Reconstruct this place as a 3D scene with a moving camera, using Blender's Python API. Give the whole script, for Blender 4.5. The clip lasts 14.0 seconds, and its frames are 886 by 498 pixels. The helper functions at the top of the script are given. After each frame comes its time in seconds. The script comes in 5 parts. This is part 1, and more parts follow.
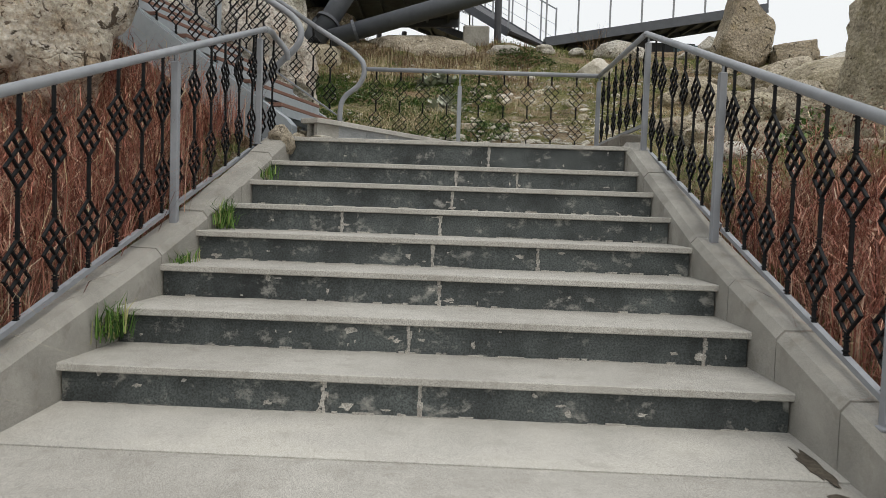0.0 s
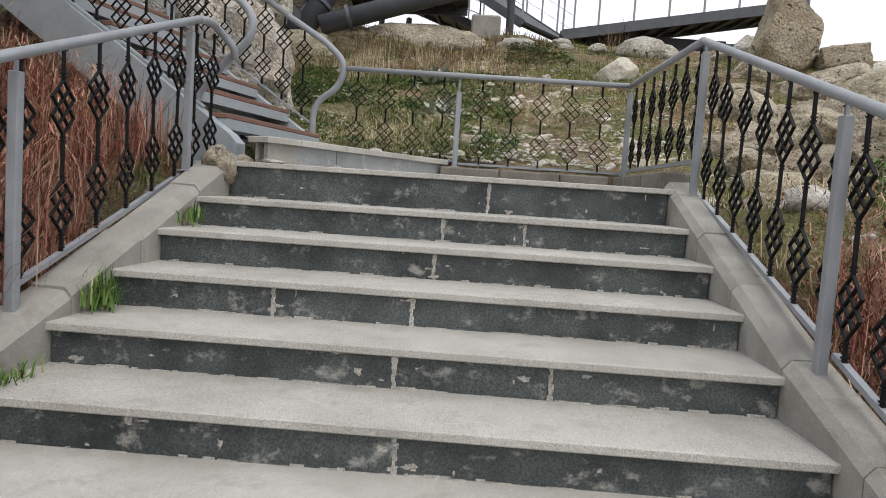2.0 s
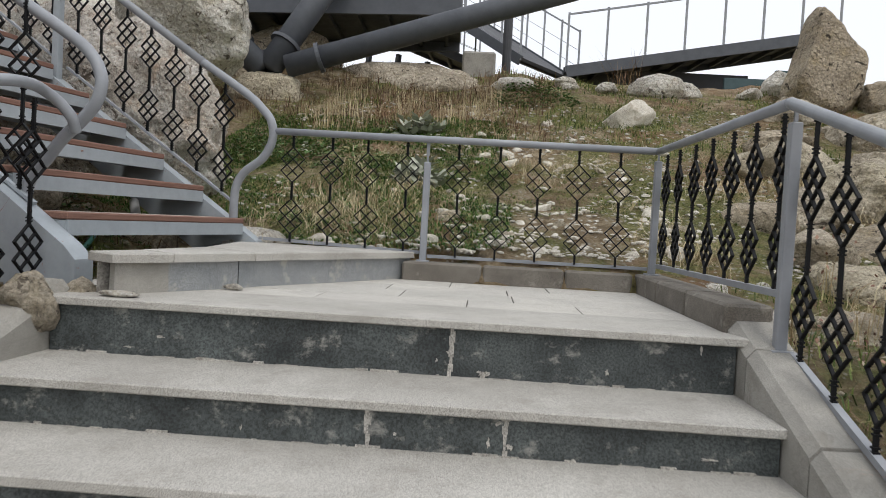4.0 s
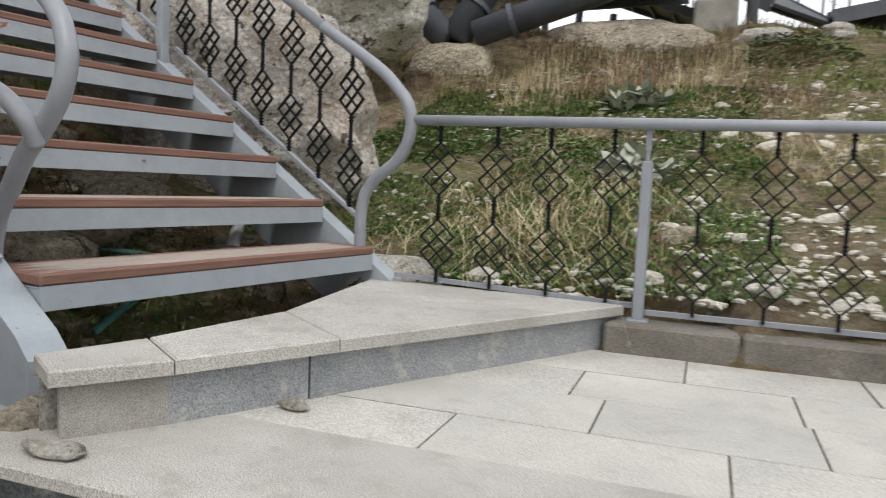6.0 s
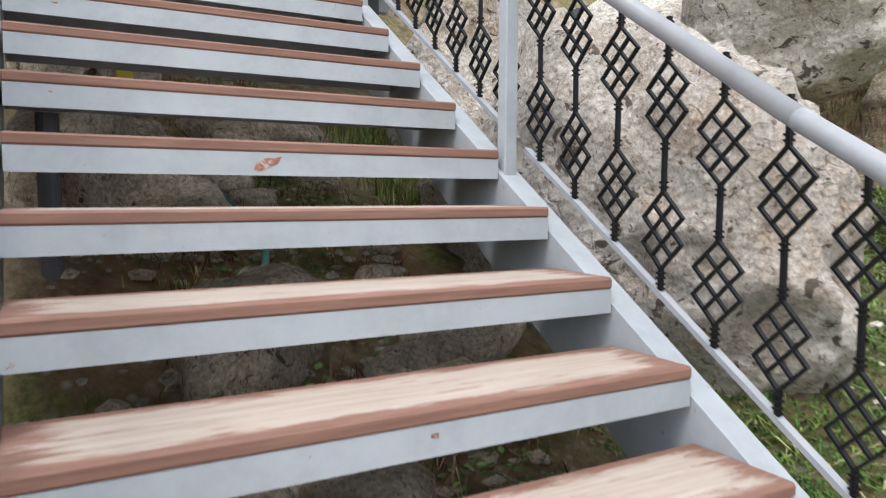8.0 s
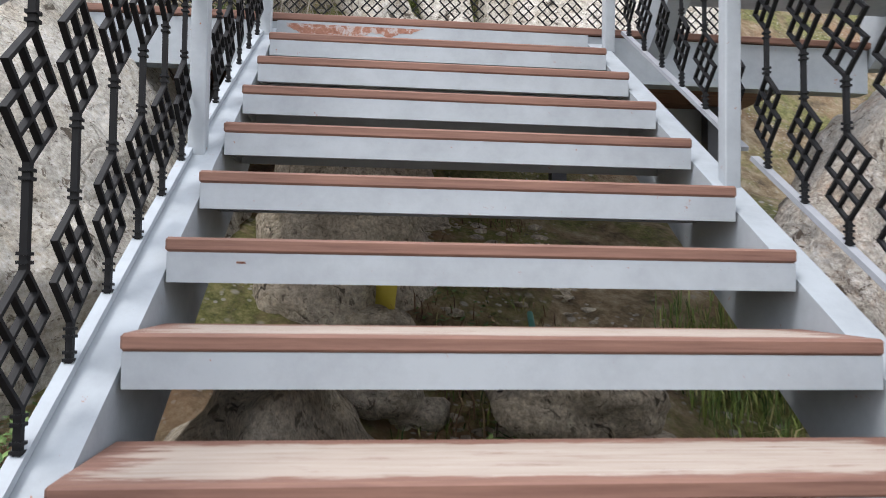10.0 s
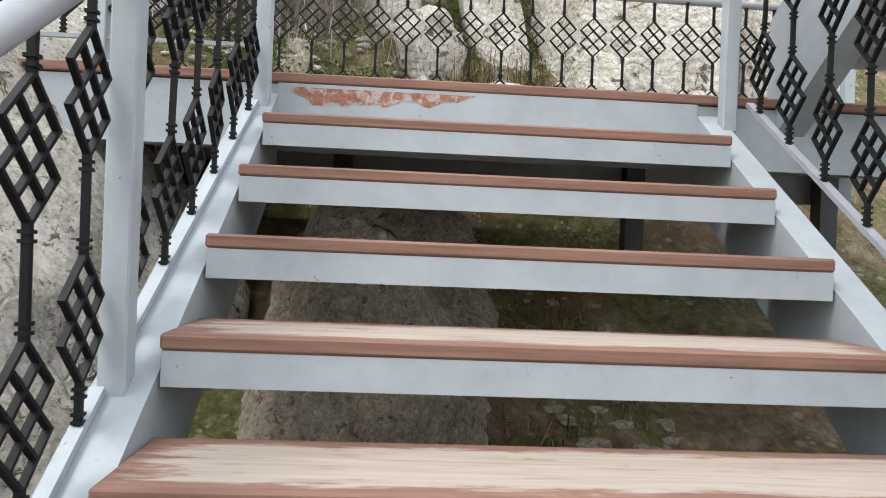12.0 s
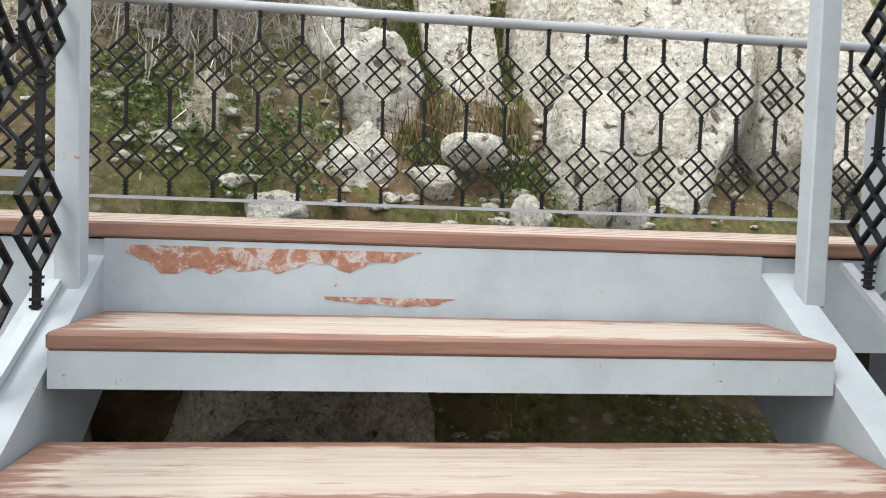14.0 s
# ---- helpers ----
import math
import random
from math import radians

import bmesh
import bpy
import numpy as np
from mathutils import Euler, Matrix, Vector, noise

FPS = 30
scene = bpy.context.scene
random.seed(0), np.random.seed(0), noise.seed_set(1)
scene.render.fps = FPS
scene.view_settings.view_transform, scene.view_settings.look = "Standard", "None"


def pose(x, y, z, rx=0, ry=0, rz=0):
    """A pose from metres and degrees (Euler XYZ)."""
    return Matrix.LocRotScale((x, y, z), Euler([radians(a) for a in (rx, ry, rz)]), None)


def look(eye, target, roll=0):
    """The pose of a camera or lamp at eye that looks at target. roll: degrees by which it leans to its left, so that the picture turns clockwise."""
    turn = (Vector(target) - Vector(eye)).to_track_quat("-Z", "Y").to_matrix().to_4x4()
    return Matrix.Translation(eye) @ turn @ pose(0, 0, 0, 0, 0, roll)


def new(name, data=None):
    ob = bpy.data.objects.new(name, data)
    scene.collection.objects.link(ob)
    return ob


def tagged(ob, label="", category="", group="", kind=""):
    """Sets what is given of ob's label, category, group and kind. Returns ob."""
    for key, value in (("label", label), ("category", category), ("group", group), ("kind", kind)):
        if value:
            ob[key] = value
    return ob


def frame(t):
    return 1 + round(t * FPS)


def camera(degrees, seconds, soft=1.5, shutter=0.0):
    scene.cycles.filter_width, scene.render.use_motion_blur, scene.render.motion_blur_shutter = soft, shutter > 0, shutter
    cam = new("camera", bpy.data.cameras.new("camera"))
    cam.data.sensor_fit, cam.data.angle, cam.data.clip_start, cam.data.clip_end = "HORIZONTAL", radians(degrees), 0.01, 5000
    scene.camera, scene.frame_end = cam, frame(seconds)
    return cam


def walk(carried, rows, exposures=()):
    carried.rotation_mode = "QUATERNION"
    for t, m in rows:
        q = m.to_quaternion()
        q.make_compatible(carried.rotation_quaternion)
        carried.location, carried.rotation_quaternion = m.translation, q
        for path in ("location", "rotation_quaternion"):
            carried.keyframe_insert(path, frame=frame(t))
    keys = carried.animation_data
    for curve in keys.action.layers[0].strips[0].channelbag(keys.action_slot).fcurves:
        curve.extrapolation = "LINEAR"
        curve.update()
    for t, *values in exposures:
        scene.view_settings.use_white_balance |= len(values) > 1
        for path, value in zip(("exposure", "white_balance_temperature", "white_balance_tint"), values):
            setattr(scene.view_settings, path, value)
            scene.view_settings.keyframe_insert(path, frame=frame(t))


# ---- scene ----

# ---------------------------------------------------------------- camera
cam = camera(62.69, 14.0, 0.6, 0.2)
PATH = [
    (0.0, -0.089, 0.045, 1.368, 2.03, -3.24, -1.96),
    (0.5, -0.134, 0.374, 1.425, 1.67, -3.41, -1.13),
    (1.0, -0.100, 0.695, 1.495, 2.20, -3.41, -3.86),
    (1.5, -0.083, 1.074, 1.638, 0.43, -4.51, -2.24),
    (2.0, -0.018, 1.402, 1.776, 2.68, -4.42, -3.81),
    (2.5, 0.041, 1.734, 1.841, 2.57, -3.02, -4.48),
    (2.7, 0.057, 1.877, 1.906, 1.61, -2.94, -3.56),
    (4.8, 0.198, 3.722, 2.323, 7.53, -1.79, -2.93),
    (5.0, 0.207, 3.870, 2.332, 9.20, -2.53, -3.04),
    (5.5, 0.141, 4.228, 2.437, 10.81, -3.72, -2.66),
    (6.0, 0.001, 4.665, 2.489, 20.01, -5.00, -2.51),
    (6.3, -0.039, 4.939, 2.551, 28.34, -5.95, -2.29),
    (6.5, -0.144, 5.079, 2.612, 31.28, -5.52, -0.74),
    (7.0, -0.420, 5.444, 2.746, 37.29, -4.88, -0.59),
    (7.5, -0.699, 5.771, 2.888, 46.44, -5.41, -2.69),
    (8.0, -1.007, 6.070, 3.037, 49.62, -4.63, -0.35),
    (8.2, -1.162, 6.203, 3.115, 53.91, -3.91, -2.31),
    (8.5, -1.378, 6.343, 3.208, 61.22, -3.62, -3.49),
    (9.0, -1.714, 6.543, 3.452, 65.42, -1.95, -3.09),
    (9.2, -1.838, 6.623, 3.491, 67.37, -0.17, -1.58),
    (11.3, -2.856, 6.774, 4.219, 78.06, 1.02, -2.43),
    (11.5, -2.942, 6.799, 4.300, 76.32, 0.75, -1.53),
    (12.0, -3.145, 6.874, 4.350, 75.76, -0.25, -2.36),
    (12.5, -3.343, 6.974, 4.503, 77.45, -0.68, -3.19),
    (13.0, -3.607, 7.061, 4.698, 72.22, -0.49, -2.49),
    (13.2, -3.712, 7.093, 4.760, 71.78, -0.64, -2.40),
    (13.5, -3.851, 7.129, 4.872, 72.39, -0.25, -2.90),
    (14.0, -4.059, 7.180, 4.984, 73.45, -2.69, -1.93),
]
walk(cam, [(t, pose(x, y, z, 90 + p, r, a)) for t, x, y, z, a, p, r in PATH],
     [(0.0, -0.14, 6800, 8), (1.0, 0.04, 6750, 10), (2.5, 0.12, 6550, 10), (5.0, -0.09, 6600, 10), (5.5, -0.09, 6650, 10), (6.0, 0.21, 6600, 10), (6.5, 0.52, 6550, 10), (7.0, 0.80, 6550, 10),
      (7.5, 0.95, 6480, 10), (8.5, 1.05, 6470, 14), (9.2, 1.02, 6380, 15), (11.3, 0.95, 6480, 9), (12.5, 1.0, 6580, 9), (14.0, 1.14, 6620, 7)])

# ---------------------------------------------------------------- overcast daylight
world = bpy.data.worlds.new("overcast_sky")
scene.world = world
world.use_nodes = True
wn, wl = world.node_tree.nodes, world.node_tree.links
wn.clear()
sky = wn.new("ShaderNodeTexSky")
sky.sky_type, sky.sun_disc = "NISHITA", False
sky.sun_elevation, sky.sun_rotation = radians(52), radians(150)
sky.air_density, sky.dust_density = 1.0, 4.0
veil = wn.new("ShaderNodeMixRGB")
veil.inputs[0].default_value = 0.86
veil.inputs[2].default_value = (9.6, 9.9, 10.4, 1)
bg = wn.new("ShaderNodeBackground")
bg.inputs[1].default_value = 0.115
wo = wn.new("ShaderNodeOutputWorld")
wl.new(sky.outputs[0], veil.inputs[1])
wl.new(veil.outputs[0], bg.inputs[0])
wl.new(bg.outputs[0], wo.inputs[0])
sun_data = bpy.data.lights.new("sun", "SUN")
sun_data.energy, sun_data.angle, sun_data.color = 1.1, radians(18), (1.0, 0.97, 0.92)
sun = new("sun", sun_data)
sun.matrix_world = look((3, -6, 12), (0, 0, 0))


# ---------------------------------------------------------------- materials
def node_mat(name):
    m = bpy.data.materials.new(name)
    m.use_nodes = True
    nt = m.node_tree
    return m, nt.nodes, nt.links, nt.nodes["Principled BSDF"]


def coords(n, l, stretch=(1, 1, 1), shuffle=True):
    """Object coordinates, shifted by the object's own random number."""
    tc, mp = n.new("ShaderNodeTexCoord"), n.new("ShaderNodeMapping")
    mp.inputs["Scale"].default_value = stretch
    l.new(tc.outputs["Object"], mp.inputs["Vector"])
    if shuffle:
        oi, mul = n.new("ShaderNodeObjectInfo"), n.new("ShaderNodeMath")
        mul.operation, mul.inputs[1].default_value = "MULTIPLY", 37.0
        l.new(oi.outputs["Random"], mul.inputs[0])
        l.new(mul.outputs[0], mp.inputs["Location"])
    return mp.outputs["Vector"]


def noise_tex(n, l, vec, scale, detail=6, rough=0.6, distort=0.0):
    t = n.new("ShaderNodeTexNoise")
    t.inputs["Scale"].default_value, t.inputs["Detail"].default_value = scale, detail
    t.inputs["Roughness"].default_value, t.inputs["Distortion"].default_value = rough, distort
    l.new(vec, t.inputs["Vector"])
    return t.outputs["Fac"]


def ramp(n, l, fac, stops):
    r = n.new("ShaderNodeValToRGB")
    e = r.color_ramp.elements
    while len(e) < len(stops):
        e.new(0.5)
    for i, (p, c) in enumerate(stops):
        e[i].position = p
        e[i].color = (*c, 1) if len(c) == 3 else c
    l.new(fac, r.inputs[0])
    return r.outputs[0]


def mix(n, l, fac, a, b, mode="MIX"):
    m = n.new("ShaderNodeMixRGB")
    m.blend_type = mode
    for i, v in ((0, fac), (1, a), (2, b)):
        if isinstance(v, (int, float)):
            m.inputs[i].default_value = v
        elif isinstance(v, tuple):
            m.inputs[i].default_value = (*v, 1)
        else:
            l.new(v, m.inputs[i])
    return m.outputs[0]


def bump(n, l, b, height, strength, distance):
    bp = n.new("ShaderNodeBump")
    bp.inputs["Strength"].default_value, bp.inputs["Distance"].default_value = strength, distance
    l.new(height, bp.inputs["Height"])
    l.new(bp.outputs[0], b.inputs["Normal"])


def grey(v):
    return (v, v, v)


def stone(name, dark, light, speck, stain, stain_at=(0.52, 0.68), fine=180, broad=3.0, rough=0.75, relief=0.15, stain_stretch=(1, 1, 1), stain_scale=9):
    """Granite or concrete: fine speckle, broad clouds and blotches of deposit."""
    m, n, l, b = node_mat(name)
    v = coords(n, l)
    cloud = noise_tex(n, l, v, broad, 5)
    base = ramp(n, l, cloud, [(0.3, dark), (0.7, light)])
    grain = noise_tex(n, l, v, fine, 3, 0.7)
    base = mix(n, l, 0.6, base, ramp(n, l, grain, [(0.38, grey(0.15)), (0.6, speck)]), "OVERLAY")
    v2 = coords(n, l, stain_stretch)
    blot = noise_tex(n, l, v2, stain_scale, 8, 0.72, 0.15)
    base = mix(n, l, ramp(n, l, blot, [(stain_at[0], grey(0)), (stain_at[1], grey(0.8))]), base, stain)
    l.new(base, b.inputs["Base Color"])
    b.inputs["Roughness"].default_value = rough
    bump(n, l, b, grain, relief, 0.003)
    return m


M_tread = stone("tread_stone", (0.36, 0.345, 0.315), (0.50, 0.485, 0.45), grey(0.7), (0.29, 0.27, 0.24), (0.52, 0.72), 260, 2.5, 0.7, 0.1)
M_riser = stone("dark_granite", (0.015, 0.019, 0.020), (0.078, 0.090, 0.090), grey(1.0), (0.34, 0.335, 0.31), (0.56, 0.67), 115, 4.0, 0.55, 0.12, (0.9, 1, 1.2), 9)
M_deposit = stone("lime_deposit", (0.30, 0.285, 0.26), (0.52, 0.50, 0.46), grey(0.7), (0.22, 0.19, 0.16), (0.56, 0.7), 150, 14, 0.9, 0.3)
M_blue_riser = stone("blue_grey_stone", (0.22, 0.24, 0.255), (0.36, 0.37, 0.375), grey(0.65), (0.46, 0.44, 0.40), (0.55, 0.66), 200, 4.0, 0.7, 0.12)
M_paver = stone("paver_stone", (0.45, 0.435, 0.40), (0.60, 0.585, 0.545), grey(0.65), (0.32, 0.30, 0.27), (0.54, 0.75), 230, 1.8, 0.7, 0.1)
M_kerb = stone("kerb_concrete", (0.27, 0.26, 0.235), (0.42, 0.405, 0.37), grey(0.6), (0.17, 0.15, 0.12), (0.55, 0.75), 330, 4.0, 0.85, 0.2)
M_landing_kerb = stone("brown_grey_concrete", (0.13, 0.115, 0.097), (0.24, 0.22, 0.19), grey(0.6), (0.34, 0.32, 0.28), (0.57, 0.7), 200, 4.0, 0.85, 0.15)
M_grime = stone("joint_grime", (0.06, 0.055, 0.045), (0.13, 0.12, 0.10), grey(0.6), (0.2, 0.19, 0.16), (0.56, 0.7), 90, 6, 0.95, 0.4)
M_mortar = stone("mortar", (0.24, 0.23, 0.21), (0.38, 0.36, 0.33), grey(0.6), (0.13, 0.11, 0.09), (0.5, 0.7), 90, 6, 0.95, 0.4)


def paint(name, colour, rough, chips=(0.25, 0.12, 0.07), chip_at=0.74, metal=0.0):
    m, n, l, b = node_mat(name)
    v = coords(n, l)
    dirt = noise_tex(n, l, v, 6, 8, 0.7)
    c = ramp(n, l, dirt, [(0.3, tuple(x * 0.82 for x in colour)), (0.6, colour)])
    chip = noise_tex(n, l, v, 23, 6, 0.75, 0.4)
    c = mix(n, l, ramp(n, l, chip, [(chip_at, grey(0)), (chip_at + 0.02, grey(1))]), c, chips)
    l.new(c, b.inputs["Base Color"])
    l.new(ramp(n, l, dirt, [(0.3, grey(min(1, rough + 0.2))), (0.7, grey(rough))]), b.inputs["Roughness"])
    b.inputs["Metallic"].default_value = metal
    bump(n, l, b, noise_tex(n, l, v, 140, 3), 0.08, 0.002)
    return m


M_rail = paint("rail_grey_paint", (0.28, 0.297, 0.325), 0.33, (0.2, 0.18, 0.17), 0.69)
M_white = paint("stair_pale_paint", (0.345, 0.385, 0.42), 0.45, (0.30, 0.14, 0.08), 0.665)
M_iron = paint("black_wrought_iron", (0.008, 0.0085, 0.010), 0.45, (0.035, 0.025, 0.02), 0.7)
M_iron.node_tree.nodes["Principled BSDF"].inputs["Specular IOR Level"].default_value = 0.18
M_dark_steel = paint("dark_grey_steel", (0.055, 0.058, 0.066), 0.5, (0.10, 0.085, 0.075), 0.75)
M_mid_steel = paint("mid_grey_steel", (0.085, 0.093, 0.11), 0.5, (0.12, 0.10, 0.09), 0.78)
M_teal = paint("teal_sheet", (0.05, 0.09, 0.10), 0.5, (0.1, 0.1, 0.1), 0.8)
M_hose = paint("green_hose_plastic", (0.06, 0.20, 0.17), 0.4, (0.1, 0.12, 0.1), 0.75)
M_blue = paint("blue_can_print", (0.03, 0.07, 0.28), 0.35, (0.5, 0.5, 0.5), 0.6)
M_can = paint("bare_can_metal", (0.6, 0.6, 0.6), 0.35, (0.3, 0.3, 0.3), 0.7)
M_yellow = paint("yellow_plastic", (0.50, 0.42, 0.06), 0.5, (0.3, 0.25, 0.1), 0.75)
M_white_plastic = paint("white_sheet", (0.7, 0.7, 0.7), 0.5, (0.4, 0.38, 0.33), 0.7)


def primer_mat():
    m, n, l, b = node_mat("rust_primer")
    v = coords(n, l)
    f = noise_tex(n, l, v, 30, 8, 0.75, 0.5)
    l.new(ramp(n, l, f, [(0.3, (0.16, 0.07, 0.045)), (0.5, (0.29, 0.135, 0.09)), (0.58, (0.38, 0.34, 0.33))]), b.inputs["Base Color"])
    b.inputs["Roughness"].default_value = 0.8
    return m


M_primer = primer_mat()


def worn_wood(name, depth, half):
    """Red-brown stained plank whose upper side is walked pale away from its edges."""
    m, n, l, b = node_mat(name)
    v = coords(n, l, (1.2, 26, 26))
    grain = noise_tex(n, l, v, 3.0, 8, 0.65, 0.3)
    stained = ramp(n, l, grain, [(0.3, (0.14, 0.07, 0.052)), (0.7, (0.25, 0.135, 0.10))])
    pale = ramp(n, l, grain, [(0.25, (0.275, 0.215, 0.17)), (0.45, (0.365, 0.31, 0.262)), (0.7, (0.43, 0.385, 0.338))])
    tc, sep = n.new("ShaderNodeTexCoord"), n.new("ShaderNodeSeparateXYZ")
    l.new(tc.outputs["Object"], sep.inputs[0])

    def math(op, a, c):
        q = n.new("ShaderNodeMath")
        q.operation = op
        for i, x in enumerate((a, c)):
            if isinstance(x, (int, float)):
                q.inputs[i].default_value = x
            else:
                l.new(x, q.inputs[i])
        return q.outputs[0]

    rag = noise_tex(n, l, coords(n, l, (1.6, 9, 1)), 4.0, 9, 0.72, 0.3)
    off = math("ABSOLUTE", math("SUBTRACT", sep.outputs[1], depth * 0.49), 0)
    iny = math("SUBTRACT", depth * 0.44, off)
    inx = math("SUBTRACT", half, math("ABSOLUTE", sep.outputs[0], 0))
    near = math("MINIMUM", math("MINIMUM", 1.0, math("MULTIPLY", iny, 26.0)), math("MULTIPLY", inx, 7.0))
    wear = math("ADD", near, math("MULTIPLY", math("SUBTRACT", rag, 0.5), 3.6))
    geo, up = n.new("ShaderNodeNewGeometry"), n.new("ShaderNodeSeparateXYZ")
    l.new(geo.outputs["Normal"], up.inputs[0])
    top = math("GREATER_THAN", up.outputs[2], 0.75)
    mask = math("MULTIPLY", top, ramp(n, l, wear, [(0.25, grey(0)), (0.75, grey(0.92))]))
    c = mix(n, l, mask, stained, pale)
    crack = noise_tex(n, l, coords(n, l, (0.5, 60, 60)), 2.0, 6, 0.8)
    c = mix(n, l, ramp(n, l, crack, [(0.66, grey(0)), (0.72, grey(0.7))]), c, (0.10, 0.05, 0.035))
    l.new(c, b.inputs["Base Color"])
    b.inputs["Roughness"].default_value = 0.72
    bump(n, l, b, grain, 0.25, 0.004)
    return m


def rock_mat(name, dark, light, pit, moss=(0.22, 0.21, 0.14), pit_at=0.60, scale=1.0, pebbles=0.35, cracks=0.3):
    """Weathered rock: clouds, lichen, pebbles, pits of two sizes, cracks and crisp grain."""
    m, n, l, b = node_mat(name)
    v = coords(n, l)
    c = ramp(n, l, noise_tex(n, l, v, 2.2 * scale, 8, 0.7, 0.4), [(0.32, dark), (0.58, light)])
    c = mix(n, l, ramp(n, l, noise_tex(n, l, v, 4.5 * scale, 9, 0.78), [(0.5, grey(0)), (0.66, grey(0.8))]), c, moss)
    vo = n.new("ShaderNodeTexVoronoi")
    vo.inputs["Scale"].default_value = 21 * scale
    l.new(v, vo.inputs["Vector"])
    pebble = ramp(n, l, vo.outputs["Distance"], [(0.1, grey(1.0)), (0.6, grey(0.4))])
    c = mix(n, l, pebbles, c, pebble, "MULTIPLY")
    grain = noise_tex(n, l, v, 62 * scale, 9, 0.8)
    c = mix(n, l, 0.75, c, ramp(n, l, grain, [(0.36, grey(0.2)), (0.48, grey(0.5)), (0.62, grey(0.85))]), "OVERLAY")
    hole = noise_tex(n, l, v, 7.5 * scale, 6, 0.65, 0.8)
    hm = ramp(n, l, hole, [(pit_at, grey(0)), (pit_at + 0.035, grey(0.92))])
    c = mix(n, l, hm, c, pit)
    small = ramp(n, l, noise_tex(n, l, v, 26 * scale, 6, 0.7, 0.6), [(0.585, grey(0)), (0.625, grey(0.85))])
    c = mix(n, l, small, c, tuple(x * 1.7 for x in pit))
    bend = n.new("ShaderNodeVectorMath")
    bend.operation = "MULTIPLY_ADD"
    wob = n.new("ShaderNodeTexNoise")
    wob.inputs["Scale"].default_value = 3.5
    l.new(v, wob.inputs["Vector"])
    l.new(wob.outputs["Color"], bend.inputs[0])
    bend.inputs[1].default_value = (0.5, 0.5, 0.5)
    l.new(v, bend.inputs[2])
    edge = n.new("ShaderNodeTexVoronoi")
    edge.feature = "DISTANCE_TO_EDGE"
    edge.inputs["Scale"].default_value = 1.5 * scale
    l.new(bend.outputs[0], edge.inputs["Vector"])
    crack = ramp(n, l, edge.outputs["Distance"], [(0.002, grey(cracks)), (0.014, grey(0))])
    some = ramp(n, l, noise_tex(n, l, v, 1.7, 4), [(0.48, grey(0)), (0.56, grey(1))])
    crack = mix(n, l, 1.0, crack, some, "MULTIPLY")
    c = mix(n, l, crack, c, pit)
    l.new(c, b.inputs["Base Color"])
    b.inputs["Roughness"].default_value = 0.94
    b.inputs["Specular IOR Level"].default_value = 0.25
    h = mix(n, l, 0.5, noise_tex(n, l, v, 34 * scale, 9, 0.8), mix(n, l, hm, vo.outputs["Distance"], grey(0)), "MIX")
    h = mix(n, l, crack, h, grey(0))
    bump(n, l, b, h, 1.0, 0.06)
    return m


M_lime = rock_mat("pale_limestone", (0.46, 0.43, 0.37), (0.84, 0.80, 0.72), (0.10, 0.08, 0.06), (0.58, 0.51, 0.40), 0.60)
M_congl = rock_mat("conglomerate_rock", (0.58, 0.50, 0.42), (0.87, 0.82, 0.75), (0.12, 0.09, 0.07), (0.60, 0.43, 0.30), 0.60, 1.3, 0.42)
M_brown_rock = rock_mat("brown_weathered_rock", (0.24, 0.20, 0.15), (0.50, 0.43, 0.33), (0.045, 0.037, 0.03), (0.36, 0.29, 0.18), 0.60)
M_tan_rock = rock_mat("tan_layered_rock", (0.48, 0.42, 0.34), (0.82, 0.75, 0.63), (0.06, 0.042, 0.028), (0.58, 0.45, 0.31), 0.57)
M_grey_rock = rock_mat("grey_lichen_rock", (0.36, 0.315, 0.24), (0.64, 0.57, 0.44), (0.07, 0.06, 0.045), (0.36, 0.32, 0.20), 0.64)
M_under_rock = rock_mat("earthy_rock", (0.36, 0.31, 0.24), (0.64, 0.57, 0.46), (0.09, 0.075, 0.06), (0.30, 0.25, 0.16), 0.63)
M_pale_stone = stone("pale_loose_stone", (0.46, 0.43, 0.37), (0.74, 0.71, 0.64), grey(0.7), (0.30, 0.26, 0.20), (0.5, 0.62), 120, 9.0, 0.9, 0.5)
M_far_rock = rock_mat("far_hill_rock", (0.28, 0.27, 0.25), (0.48, 0.46, 0.43), (0.12, 0.11, 0.10), (0.26, 0.25, 0.2), 0.6, 0.4)


